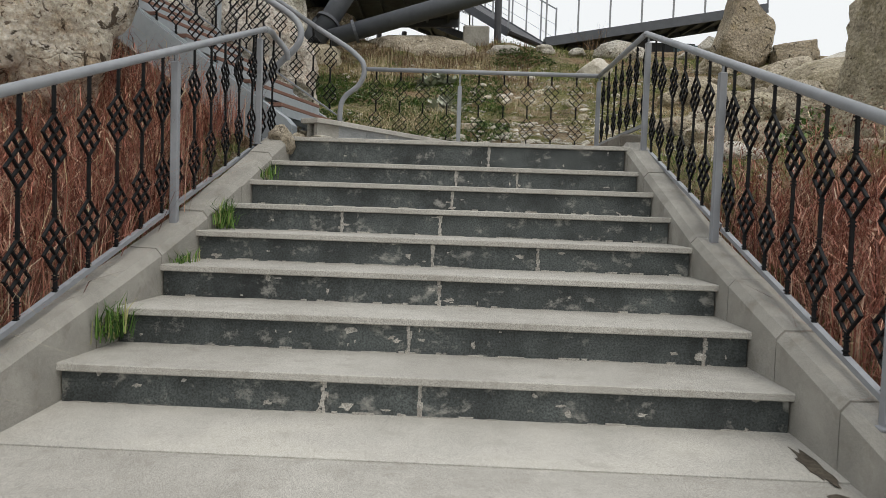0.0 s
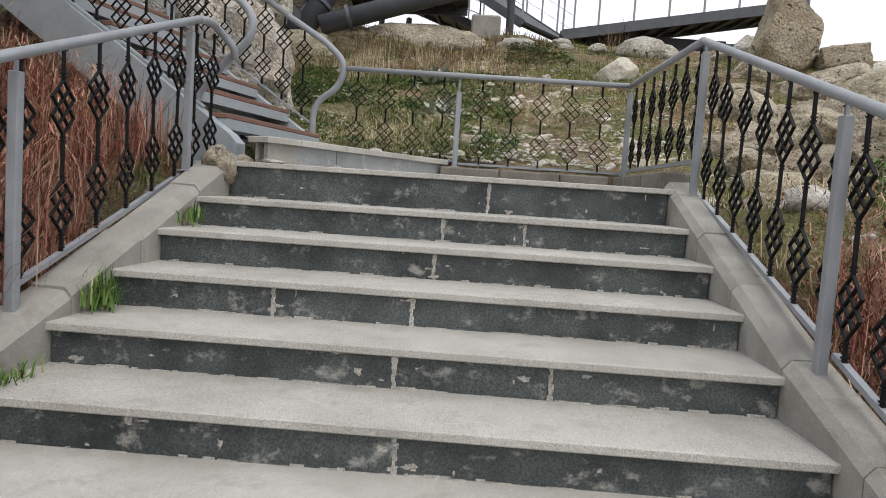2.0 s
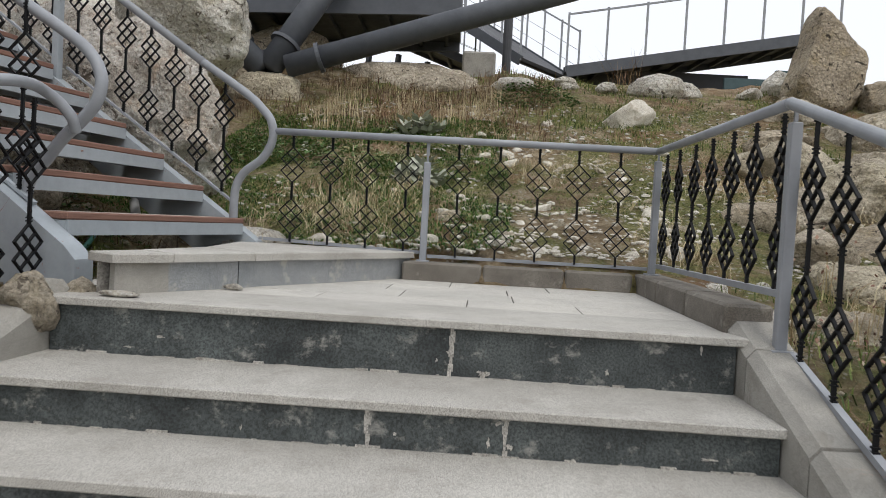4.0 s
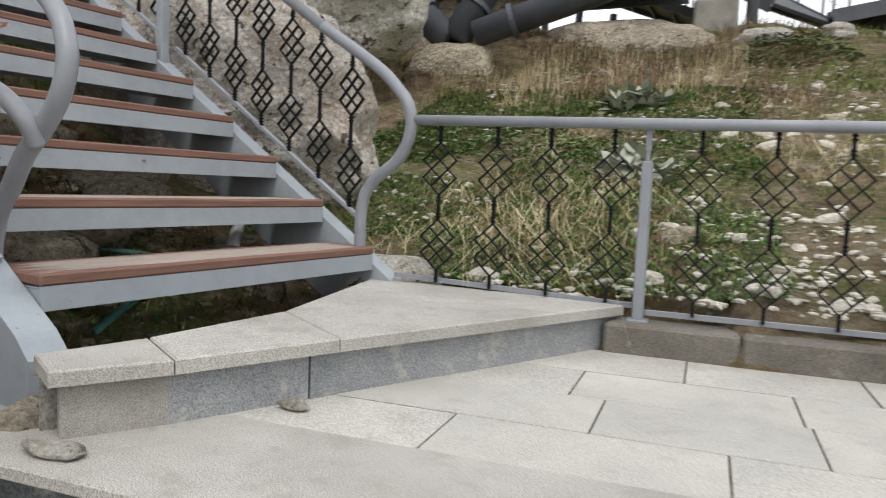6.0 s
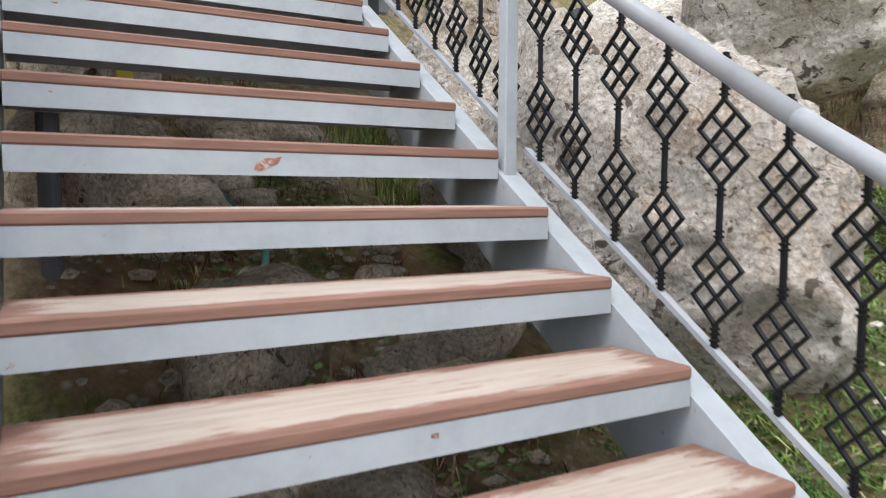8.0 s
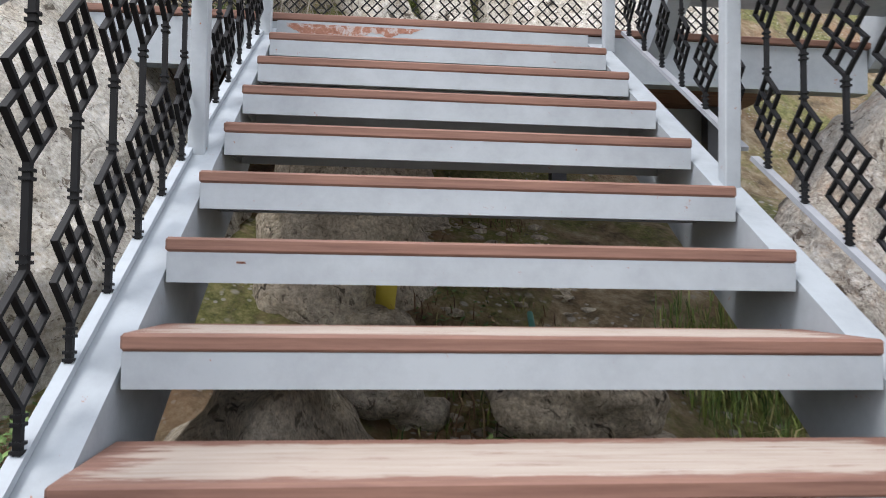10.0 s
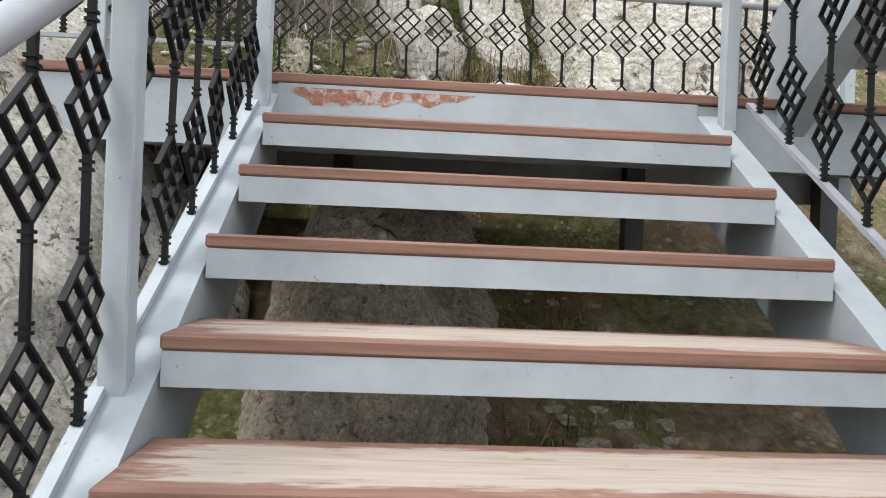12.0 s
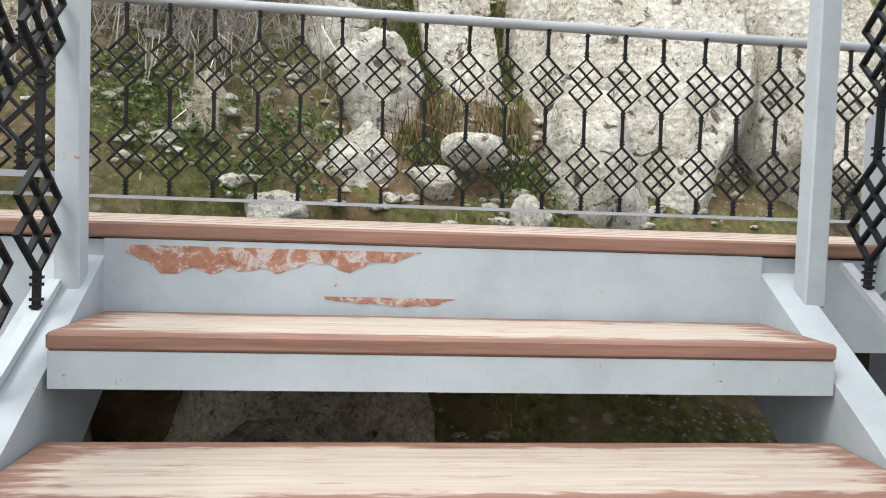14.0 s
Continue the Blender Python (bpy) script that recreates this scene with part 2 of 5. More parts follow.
def ground_mat():
    """Stony soil with patches of moss and short turf, and pale grit."""
    m, n, l, b = node_mat("hillside_soil")
    v = coords(n, l, (1, 1, 1), False)
    soil = ramp(n, l, noise_tex(n, l, v, 5.0, 9, 0.8), [(0.34, (0.065, 0.045, 0.024)), (0.5, (0.28, 0.205, 0.115)), (0.64, (0.50, 0.415, 0.28))])
    red = ramp(n, l, noise_tex(n, l, v, 0.9, 5, 0.6), [(0.48, grey(0)), (0.62, grey(0.7))])
    soil = mix(n, l, red, soil, (0.29, 0.155, 0.075))
    turf = ramp(n, l, noise_tex(n, l, v, 17, 8, 0.8), [(0.36, (0.045, 0.055, 0.014)), (0.5, (0.17, 0.185, 0.045)), (0.64, (0.36, 0.33, 0.13))])
    where = noise_tex(n, l, v, 1.1, 9, 0.72, 0.5)
    c = mix(n, l, ramp(n, l, where, [(0.46, grey(0)), (0.56, grey(0.9))]), soil, turf)
    for scale, lo, some_scale in ((11, 0.16, 1.6), (27, 0.2, 2.7)):
        vo = n.new("ShaderNodeTexVoronoi")
        vo.inputs["Scale"].default_value = scale
        l.new(v, vo.inputs["Vector"])
        grit = ramp(n, l, vo.outputs["Distance"], [(lo, grey(0.9)), (lo + 0.12, grey(0))])
        some = ramp(n, l, noise_tex(n, l, v, some_scale, 5, 0.7), [(0.50, grey(0)), (0.60, grey(1))])
        c = mix(n, l, mix(n, l, 1.0, grit, some, "MULTIPLY"), c, (0.50, 0.465, 0.40))
    l.new(c, b.inputs["Base Color"])
    b.inputs["Roughness"].default_value = 0.95
    bump(n, l, b, noise_tex(n, l, v, 22, 9, 0.85), 1.0, 0.07)
    return m


M_ground = ground_mat()


def blade_mat(name, stops, rough=0.7):
    """Stems and leaves: each island has its own shade."""
    m, n, l, b = node_mat(name)
    g = n.new("ShaderNodeNewGeometry")
    l.new(ramp(n, l, g.outputs["Random Per Island"], stops), b.inputs["Base Color"])
    b.inputs["Roughness"].default_value = rough
    return m


M_red_stem = blade_mat("red_dry_stems", [(0, (0.07, 0.022, 0.016)), (0.35, (0.23, 0.075, 0.052)), (0.65, (0.46, 0.185, 0.13)), (0.86, (0.58, 0.33, 0.24)), (1, (0.66, 0.54, 0.40))])
M_straw = blade_mat("straw_blades", [(0, (0.32, 0.23, 0.12)), (0.5, (0.55, 0.45, 0.27)), (1, (0.68, 0.60, 0.41))])
M_grass = blade_mat("green_blades", [(0, (0.03, 0.06, 0.010)), (0.45, (0.11, 0.165, 0.030)), (0.8, (0.23, 0.27, 0.065)), (1, (0.50, 0.43, 0.22))])
M_lush = blade_mat("lush_blades", [(0, (0.015, 0.05, 0.006)), (0.5, (0.06, 0.145, 0.018)), (0.88, (0.15, 0.25, 0.045)), (1, (0.44, 0.39, 0.19))])
M_leaf = blade_mat("dark_green_leaves", [(0, (0.045, 0.10, 0.025)), (0.6, (0.10, 0.19, 0.05)), (1, (0.19, 0.28, 0.09))])
M_sage = blade_mat("pale_sage_leaves", [(0, (0.22, 0.24, 0.18)), (1, (0.42, 0.44, 0.36))])
M_twig = blade_mat("grey_twigs", [(0, (0.26, 0.235, 0.215)), (0.6, (0.50, 0.465, 0.43)), (1, (0.70, 0.66, 0.62))])
M_dead_leaf = blade_mat("dead_leaves_brown", [(0, (0.10, 0.045, 0.03)), (0.5, (0.24, 0.12, 0.08)), (0.85, (0.36, 0.22, 0.15)), (1, (0.50, 0.42, 0.32))])
M_brown_grass = blade_mat("brown_dead_grass", [(0, (0.055, 0.026, 0.013)), (0.6, (0.17, 0.095, 0.048)), (1, (0.36, 0.26, 0.15))])


# ---------------------------------------------------------------- building helpers
def thing(name, label, category, m=None, group="", kind=""):
    ob = new(name)
    ob.empty_display_size = 0.1
    if m is not None:
        ob.matrix_world = m
    return tagged(ob, label, category, group, kind)


def link_mesh(name, me, material, parent=None, label="", m=None):
    ob = new(name, me)
    if material is not None and not me.materials:
        me.materials.append(material)
    if parent is not None:
        ob.parent = parent
    if m is not None:
        ob.matrix_basis = m
    if label:
        ob["label"] = label
    return ob


ROUND = {"handrail", "handrail_end", "newel", "hose_run", "pipe_run"}


def part(name, bm, material, parent=None, label="", m=None, smooth=False):
    me = bpy.data.meshes.new(name)
    bm.normal_update()
    bm.to_mesh(me)
    bm.free()
    if smooth or name in ROUND:
        me.shade_smooth()
    return link_mesh(name, me, material, parent, label, m)


def box_into(bm, x0, x1, y0, y1, z0, z1, bevel=0.0):
    r = bmesh.ops.create_cube(bm, size=1, matrix=Matrix.LocRotScale(((x0 + x1) / 2, (y0 + y1) / 2, (z0 + z1) / 2), None, (x1 - x0, y1 - y0, z1 - z0)))
    if bevel:
        edges = {e for v in r["verts"] for e in v.link_edges}
        bmesh.ops.bevel(bm, geom=list(edges), offset=bevel, segments=1, affect="EDGES")
    return bm


def box(x0, x1, y0, y1, z0, z1, bevel=0.0):
    return box_into(bmesh.new(), x0, x1, y0, y1, z0, z1, bevel)


def bar_into(bm, p, q, w, h, up=(0, 0, 1)):
    """A square bar from p to q."""
    p, q = Vector(p), Vector(q)
    d = (q - p).normalized()
    s = d.cross(Vector(up))
    if s.length < 1e-4:
        s = d.cross(Vector((0, 1, 0)))
    s.normalize()
    u = s.cross(d)
    vs = [bm.verts.new(e + s * a * w / 2 + u * b * h / 2) for e in (p, q) for a, b in ((-1, -1), (1, -1), (1, 1), (-1, 1))]
    for f in ((0, 1, 2, 3), (7, 6, 5, 4), (0, 4, 5, 1), (1, 5, 6, 2), (2, 6, 7, 3), (3, 7, 4, 0)):
        bm.faces.new([vs[i] for i in f])
    return bm


def bar(p, q, w, h, up=(0, 0, 1)):
    bm = bar_into(bmesh.new(), p, q, w, h, up)
    bmesh.ops.recalc_face_normals(bm, faces=bm.faces)
    return bm


def prism(poly, z0, z1, bevel=0.0):
    """An upright prism over a plan polygon."""
    bm = bmesh.new()
    lo = [bm.verts.new((x, y, z0)) for x, y in poly]
    hi = [bm.verts.new((x, y, z1)) for x, y in poly]
    bm.faces.new(lo[::-1])
    top = bm.faces.new(hi)
    k = len(poly)
    for i in range(k):
        bm.faces.new((lo[i], lo[(i + 1) % k], hi[(i + 1) % k], hi[i]))
    bmesh.ops.recalc_face_normals(bm, faces=bm.faces)
    if bevel:
        bmesh.ops.bevel(bm, geom=list(top.edges), offset=bevel, segments=1, affect="EDGES")
    return bm


def side_prism(poly, x0, x1):
    """A prism over a polygon of (y, z), from x0 to x1."""
    bm = bmesh.new()
    a = [bm.verts.new((x0, y, z)) for y, z in poly]
    b = [bm.verts.new((x1, y, z)) for y, z in poly]
    k = len(poly)
    bm.faces.new(a)
    bm.faces.new(b[::-1])
    for i in range(k):
        bm.faces.new((a[i], b[i], b[(i + 1) % k], a[(i + 1) % k]))
    bmesh.ops.recalc_face_normals(bm, faces=bm.faces)
    return bm


def tube(points, r, n=14, smooth_steps=6):
    """A round pipe along a smoothed line of points."""
    pts = [Vector(p) for p in points]
    line = []
    for i in range(len(pts) - 1):
        p0, p1, p2, p3 = pts[max(i - 1, 0)], pts[i], pts[i + 1], pts[min(i + 2, len(pts) - 1)]
        for j in range(smooth_steps):
            t = j / smooth_steps
            line.append(0.5 * (2 * p1 + (p2 - p0) * t + (2 * p0 - 5 * p1 + 4 * p2 - p3) * t * t + (3 * p1 - p0 - 3 * p2 + p3) * t ** 3))
    line.append(pts[-1])
    bm = bmesh.new()
    rings = []
    d = (line[1] - line[0]).normalized()
    side = d.orthogonal().normalized()
    for i, p in enumerate(line):
        d = (line[min(i + 1, len(line) - 1)] - line[max(i - 1, 0)]).normalized()
        side = (side - d * side.dot(d)).normalized()
        up = d.cross(side)
        rings.append([bm.verts.new(p + r * (side * math.cos(2 * math.pi * k / n) + up * math.sin(2 * math.pi * k / n))) for k in range(n)])
    for a, b in zip(rings, rings[1:]):
        for k in range(n):
            bm.faces.new((a[k], a[(k + 1) % n], b[(k + 1) % n], b[k]))
    bm.faces.new(rings[0][::-1])
    bm.faces.new(rings[-1])
    bmesh.ops.recalc_face_normals(bm, faces=bm.faces)
    return bm


def straight(points, r, n=14):
    return tube(points, r, n, 1)


# ---------------------------------------------------------------- wrought-iron balusters
CELL = 0.074


def keep_mesh(name, bm, material):
    bmesh.ops.recalc_face_normals(bm, faces=bm.faces)
    me = bpy.data.meshes.new(name)
    bm.to_mesh(me)
    bm.free()
    me.materials.append(material)
    return me


def lattice_mesh(w, thick=0.013):
    """Two overlapping diamonds of flat bar, hanging from its upper tip; one welded mesh."""
    h = w / CELL * 0.7071
    at = [i + e for i in range(4) for e in (-h, h)]
    node = lambda i, j: (i, j) not in ((0, 3), (3, 0)) and 0 <= i < 4 and 0 <= j < 4

    def full(a, b):
        if not (0 <= a < 7 and 0 <= b < 7) or a % 2 and b % 2:
            return False
        return node(a // 2, b // 2) and node((a + 1) // 2, (b + 1) // 2)

    bm = bmesh.new()
    made = {}

    def vert(a, b, side):
        if (a, b, side) not in made:
            s, r = at[a], at[b]
            made[a, b, side] = bm.verts.new(((s - r) / 2 * CELL, side * thick / 2, -(s + r) / 2 * CELL))
        return made[a, b, side]

    for a in range(7):
        for b in range(7):
            if not full(a, b):
                continue
            loop = ((a, b), (a + 1, b), (a + 1, b + 1), (a, b + 1))
            for side in (-1, 1):
                bm.faces.new([vert(*q, side) for q in loop])
            for (p, q), (da, db) in zip(zip(loop, loop[1:] + loop[:1]), ((0, -1), (1, 0), (0, 1), (-1, 0))):
                if not full(a + da, b + db):
                    bm.faces.new((vert(*p, -1), vert(*q, -1), vert(*q, 1), vert(*p, 1)))
    return keep_mesh("lattice", bm, M_iron)


def iron_bar_mesh(length):
    """A square bar hanging down from its top, with a pair of forged rings near each end."""
    half, wide = 0.00625, 0.0098
    steps = [(0.004, half)]
    if length > 0.06:
        for z in (0.018, length - 0.018):
            for o in (-0.007, 0.007):
                top, low = -z - o + 0.003, -z - o - 0.003
                steps += [(top, half), (top, wide), (low, wide), (low, half)]
    steps.append((-length - 0.004, half))
    bm = bmesh.new()
    rings = [[bm.verts.new((x * r, y * r, z)) for x, y in ((-1, -1), (1, -1), (1, 1), (-1, 1))] for z, r in steps]
    bm.faces.new(rings[0])
    bm.faces.new(rings[-1][::-1])
    for a, b in zip(rings, rings[1:]):
        for k in range(4):
            bm.faces.new((a[k], a[(k + 1) % 4], b[(k + 1) % 4], b[k]))
    return keep_mesh("bar", bm, M_iron)


LATTICE, BAR = {}, {}


def balusters(parent, p, q, height, spacing=0.27, skip=0.09, twist=0, w=0.0072):
    """Upright balusters along the line p to q (their feet), with their lattices in the rail's plane."""
    p, q = Vector(p), Vector(q)
    height = round(height, 2)
    if w not in LATTICE:
        LATTICE[w] = lattice_mesh(w)
    gap = (height - 6 * CELL) / 3
    tops = (height - gap * 1.05, gap * 0.62 + 3 * CELL)
    ends = [height] + [z for t in tops for z in (t, t - 3 * CELL)] + [0]
    for a, b in zip(ends[::2], ends[1::2]):
        if round(a - b, 3) not in BAR:
            BAR[round(a - b, 3)] = iron_bar_mesh(a - b)
    flat = Vector((q.x - p.x, q.y - p.y, 0))
    count = max(1, round((flat.length - 2 * skip) / spacing))
    turn = math.degrees(math.atan2(flat.y, flat.x)) + twist
    for i in range(count + 1):
        t = (skip + (flat.length - 2 * skip) * i / count) / flat.length
        o = p.lerp(q, t)
        at = pose(o.x, o.y, o.z, random.uniform(-0.8, 0.8), random.uniform(-0.8, 0.8), turn + random.uniform(-4, 4)) @ Matrix.Translation((0, 0, ends[2]))
        main = link_mesh("baluster", BAR[round(ends[2] - ends[3], 3)], None, parent, "", at)
        for k in (0, 4):
            link_mesh("bar", BAR[round(ends[k] - ends[k + 1], 3)], None, main, "", Matrix.Translation((0, 0, ends[k] - ends[2])))
        for z in tops:
            link_mesh("lattice", LATTICE[w], None, main, "", Matrix.Translation((0, 0, z - ends[2])))


def rail_post(parent, x, y, z0, z1, size=0.041, foot=True, angle=0, material=None, pin=0.045):
    z1 -= pin if foot else 0
    bm = box(-size / 2, size / 2, -size / 2, size / 2, 0, z1 - z0, 0.004)
    post = part("post", bm, material or M_rail, parent, "", pose(x, y, z0, 0, 0, angle))
    if foot:
        part("pin", box(-0.006, 0.006, -0.006, 0.006, z1 - z0 - 0.002, z1 - z0 + pin, 0.0), material or M_rail, post)
        plate = box(-size * 0.95, size * 0.95, -size * 0.95, size * 0.95, 0, 0.01, 0.002)
        part("base_plate", plate, material or M_rail, post)
    return post


# ---------------------------------------------------------------- fitted dimensions
Y1, T1, Z1, R1 = 2.7510, 0.4231, 0.7243, 0.1577
XL, XLD, XR, XRD, ZL = -1.6495, 0.0194, 1.1455, -0.0059, 1.8845
OX, OY, OZ, TURN = -1.3043, 6.4963, 1.9712, 79.1391
T2, R2, WL, WR = 0.2999, 0.1960, -0.4274, 1.0942
N = 15
FLOOR = Z1 - R1
STEEL = pose(OX, OY, OZ, 0, 0, TURN)
GRADE = R2 / T2


def steel(u, v, w):
    return STEEL @ Vector((u, v, w))


def stair_line(y):
    """Height of the stone flight's nosing line, level on the landing."""
    if y < Y1:
        return FLOOR + 0.06 * (y - Y1) + 0.02
    return min(Z1 + (y - Y1) * R1 / T1, ZL)


def slope_z(y):
    """Top of the kerbs beside the flight, which fall less steeply towards its foot."""
    return 1.216 + (y - 3.95) * (R1 / T1 if y > 3.95 else 0.285)


def smooth(a, b, x):
    t = min(1, max(0, (x - a) / (b - a)))
    return t * t * (3 - 2 * t)


def hill(x, y):
    """Height of the ground without its small bumps."""
    u = (x - OX) * math.cos(radians(TURN)) + (y - OY) * math.sin(radians(TURN))
    d = y - 7.55
    yy = min(d, 6.6)
    north = 2.0 + 0.27 * yy + 0.0165 * yy * abs(yy) - 0.10 * max(0, d - 6.6) - 0.12 * max(0, x - 6.2) if d > 0 else 2.0 + 0.27 * d
    west = 1.62 + 0.50 * max(0, -x - 1.45) + 0.55 * max(0, -x - 6.9) - 0.35 * max(0, -x - 13)
    far = smooth(9, 30, max(abs(x), abs(y - 6)))
    s = stair_line(max(y, -9))
    left = s - 0.10 + 0.26 * max(0, -x - 1.9)
    right = s - 0.10 + 0.10 * max(0, x - 1.4) + 0.05 * max(0, x - 3)
    k = 0.25
    north_west = max(north, west) + k * math.exp(-abs(north - west) / k) * 0.5
    side = left if x < -0.3 else right
    t = smooth(5.6, 7.3, y) if x > -0.3 else smooth(4.6, 6.4, y)
    z = side * (1 - t) + (north_west if x < 1.5 else north) * t
    return z * (1 - 0.25 * far)


def ground(x, y):
    z = hill(x, y)
    z += 0.11 * noise.noise((x * 0.9, y * 0.9, 0)) + 0.045 * noise.noise((x * 3.1, y * 3.1, 4)) + 0.018 * noise.noise((x * 9, y * 9, 7))
    inside = min(x + 1.62, 1.06 - x, 7.36 - y)
    if inside > -0.14:
        z = min(z, stair_line(y) - 0.34 if inside > 0 else z - 0.25 * smooth(-0.14, 0, inside))
    ax, ay = x - OX, y - OY
    c, s = math.cos(radians(TURN)), math.sin(radians(TURN))
    u, v = ax * c + ay * s, -ax * s + ay * c
    if -0.75 < u < 1.35 and 0 < v < 6.3:
        z = min(z, OZ + min(v, 4.45) * GRADE - 0.42)
    if -1.48 < x < 0.1 and 5.6 < y < 7.7:
        z = min(z, ZL - 0.05)
    return z


# ---------------------------------------------------------------- ground
def ground_sheet():
    def axis(lo, hi, step, reach):
        a = list(np.arange(lo, hi + 1e-6, step))
        g, x = step, hi
        while x < reach:
            g *= 1.22
            x += g
            a.append(x)
        g, x = step, lo
        while x > -reach:
            g *= 1.22
            x -= g
            a.insert(0, x)
        return a

    xs, ys = axis(-9.0, 7.0, 0.11, 900), axis(-1.0, 15.0, 0.11, 900)
    verts = [(x, y, ground(x, y)) for y in ys for x in xs]
    w = len(xs)
    faces = [(j * w + i, j * w + i + 1, (j + 1) * w + i + 1, (j + 1) * w + i) for j in range(len(ys) - 1) for i in range(w - 1)]
    me = bpy.data.meshes.new("ground")
    me.from_pydata(verts, [], faces)
    me.shade_smooth()
    return tagged(link_mesh("ground", me, M_ground), "rough hillside soil with turf, grit and small stones", "ground", kind="structure")


ground_sheet()


# ---------------------------------------------------------------- stone flight
def step_ends(k):
    return XL + XLD * (k - 1), XR + XRD * (k - 1)


stone_stair = thing("stone_stair", "stone stairs with pale worn treads and dark granite risers", "stairs", kind="structure")
rng = random.Random(5)
RISER_JOINTS = {1: (-0.62, -0.25), 2: (-0.33, 0.95), 3: (-0.22,), 4: (-0.28, 0.30), 5: (-0.86, -0.26), 6: (-0.20,), 7: (-0.19, 0.25), 8: (0.05,)}
for k in range(1, 9):
    x0, x1 = step_ends(k)
    y, z = Y1 + (k - 1) * T1, Z1 + (k - 1) * R1
    if k == 8:
        z = ZL
    back = y + T1 + 0.05
    cuts = [x0 - 0.03, x1 + 0.03]
    for a, b in zip(cuts, cuts[1:]):
        part("tread", box(a + 0.002, b - 0.002, y + rng.uniform(-0.003, 0.003), back, z - 0.032, z + rng.uniform(-0.002, 0.001), 0.004), M_tread, stone_stair)
    cuts = [x0 + 0.005, *RISER_JOINTS.get(k, (-0.2,)), x1 - 0.005]
    below = Z1 + (k - 2) * R1 - 0.03
    for a, b in zip(cuts, cuts[1:]):
        part("riser_panel", box(a + 0.003, b - 0.003, y + 0.028 + rng.uniform(-0.002, 0.002), y + 0.06, below, z - 0.033), M_riser, stone_stair)
    part("step_core", box(x0 - 0.02, x1 + 0.02, y + 0.05, back + 0.02, below - 0.25, z - 0.034), M_mortar, stone_stair)
    # mortar in the upright joints, splashes and lime deposit along the foot of the riser
    for c in cuts[1:-1]:
        bm = bmesh.new()
        zz = below + 0.03
        while zz < z - 0.036:
            e = min(zz + rng.uniform(0.012, 0.03), z - 0.035)
            wl, wr = rng.uniform(0.003, 0.012), rng.uniform(0.003, 0.014)
            box_into(bm, c - wl, c + wr, y + 0.0235 + rng.uniform(0, 0.001), y + 0.045, zz, e)
            zz = e
        part("joint_mortar", bm, M_deposit, stone_stair)
    bm = bmesh.new()
    for _ in range((16, 22, 12, 10, 8, 9, 10, 8)[k - 1]):
        cx = rng.uniform(x0 + 0.1, x1 - 0.1) if rng.random() < 0.6 or len(cuts) < 3 else rng.choice(cuts[1:-1]) + rng.gauss(0, 0.06)
        cz = below + 0.03 + (z - 0.06 - below) * rng.random() ** 1.3
        rx, rz = rng.choice((0.005, 0.008, 0.012, 0.02, 0.03)), rng.choice((0.005, 0.008, 0.012, 0.018))
        ring = []
        for i in range(11):
            f = rng.uniform(0.35, 1.15)
            ring.append((min(max(cx + rx * f * math.cos(i * 0.571), x0 + 0.02), x1 - 0.02), min(max(cz + rz * f * math.sin(i * 0.571), below + 0.03), z - 0.036)))
        front_ring = [bm.verts.new((u, y + 0.0245, w)) for u, w in ring]
        back_ring = [bm.verts.new((u, y + 0.034, w)) for u, w in ring]
        bm.faces.new(front_ring)
        for i in range(11):
            bm.faces.new((front_ring[i - 1], front_ring[i], back_ring[i], back_ring[i - 1]))
    bmesh.ops.recalc_face_normals(bm, faces=bm.faces)
    part("mortar_splash", bm, M_deposit, stone_stair)
    bm = bmesh.new()
    xx = x0 + 0.05
    while xx < x1 - 0.1:
        ln = rng.uniform(0.01, 0.09)
        if rng.random() < 0.8:
            box_into(bm, xx, min(xx + ln, x1 - 0.02), y + 0.018 + rng.uniform(0, 0.004), y + 0.03, below + 0.028, below + 0.03 + rng.choice((0.001, 0.002, 0.0035, 0.005, 0.009)))
        xx += ln + rng.choice((0, 0, 0, 0.01, 0.05))
    part("mortar_smear", bm, M_deposit, stone_stair)

# paving before the first step, falling gently away from it
forecourt = thing("lower_floor", "pale concrete paving before the first step", "floor", kind="structure")
low = lambda y: FLOOR + 0.06 * (y - Y1)
for a, b, dz in ((Y1 - 0.40, Y1 + 0.06, 0.0), (Y1 - 1.6, Y1 - 0.404, -0.004), (-1.2, Y1 - 1.604, -0.004), (-4.5, -1.204, -0.004)):
    part("paving_slab", side_prism([(a, low(a) + dz), (b, low(b) + dz), (b, low(b) - 0.16), (a, low(a) - 0.16)], -1.95, 1.75), M_tread if dz else M_paver, forecourt)


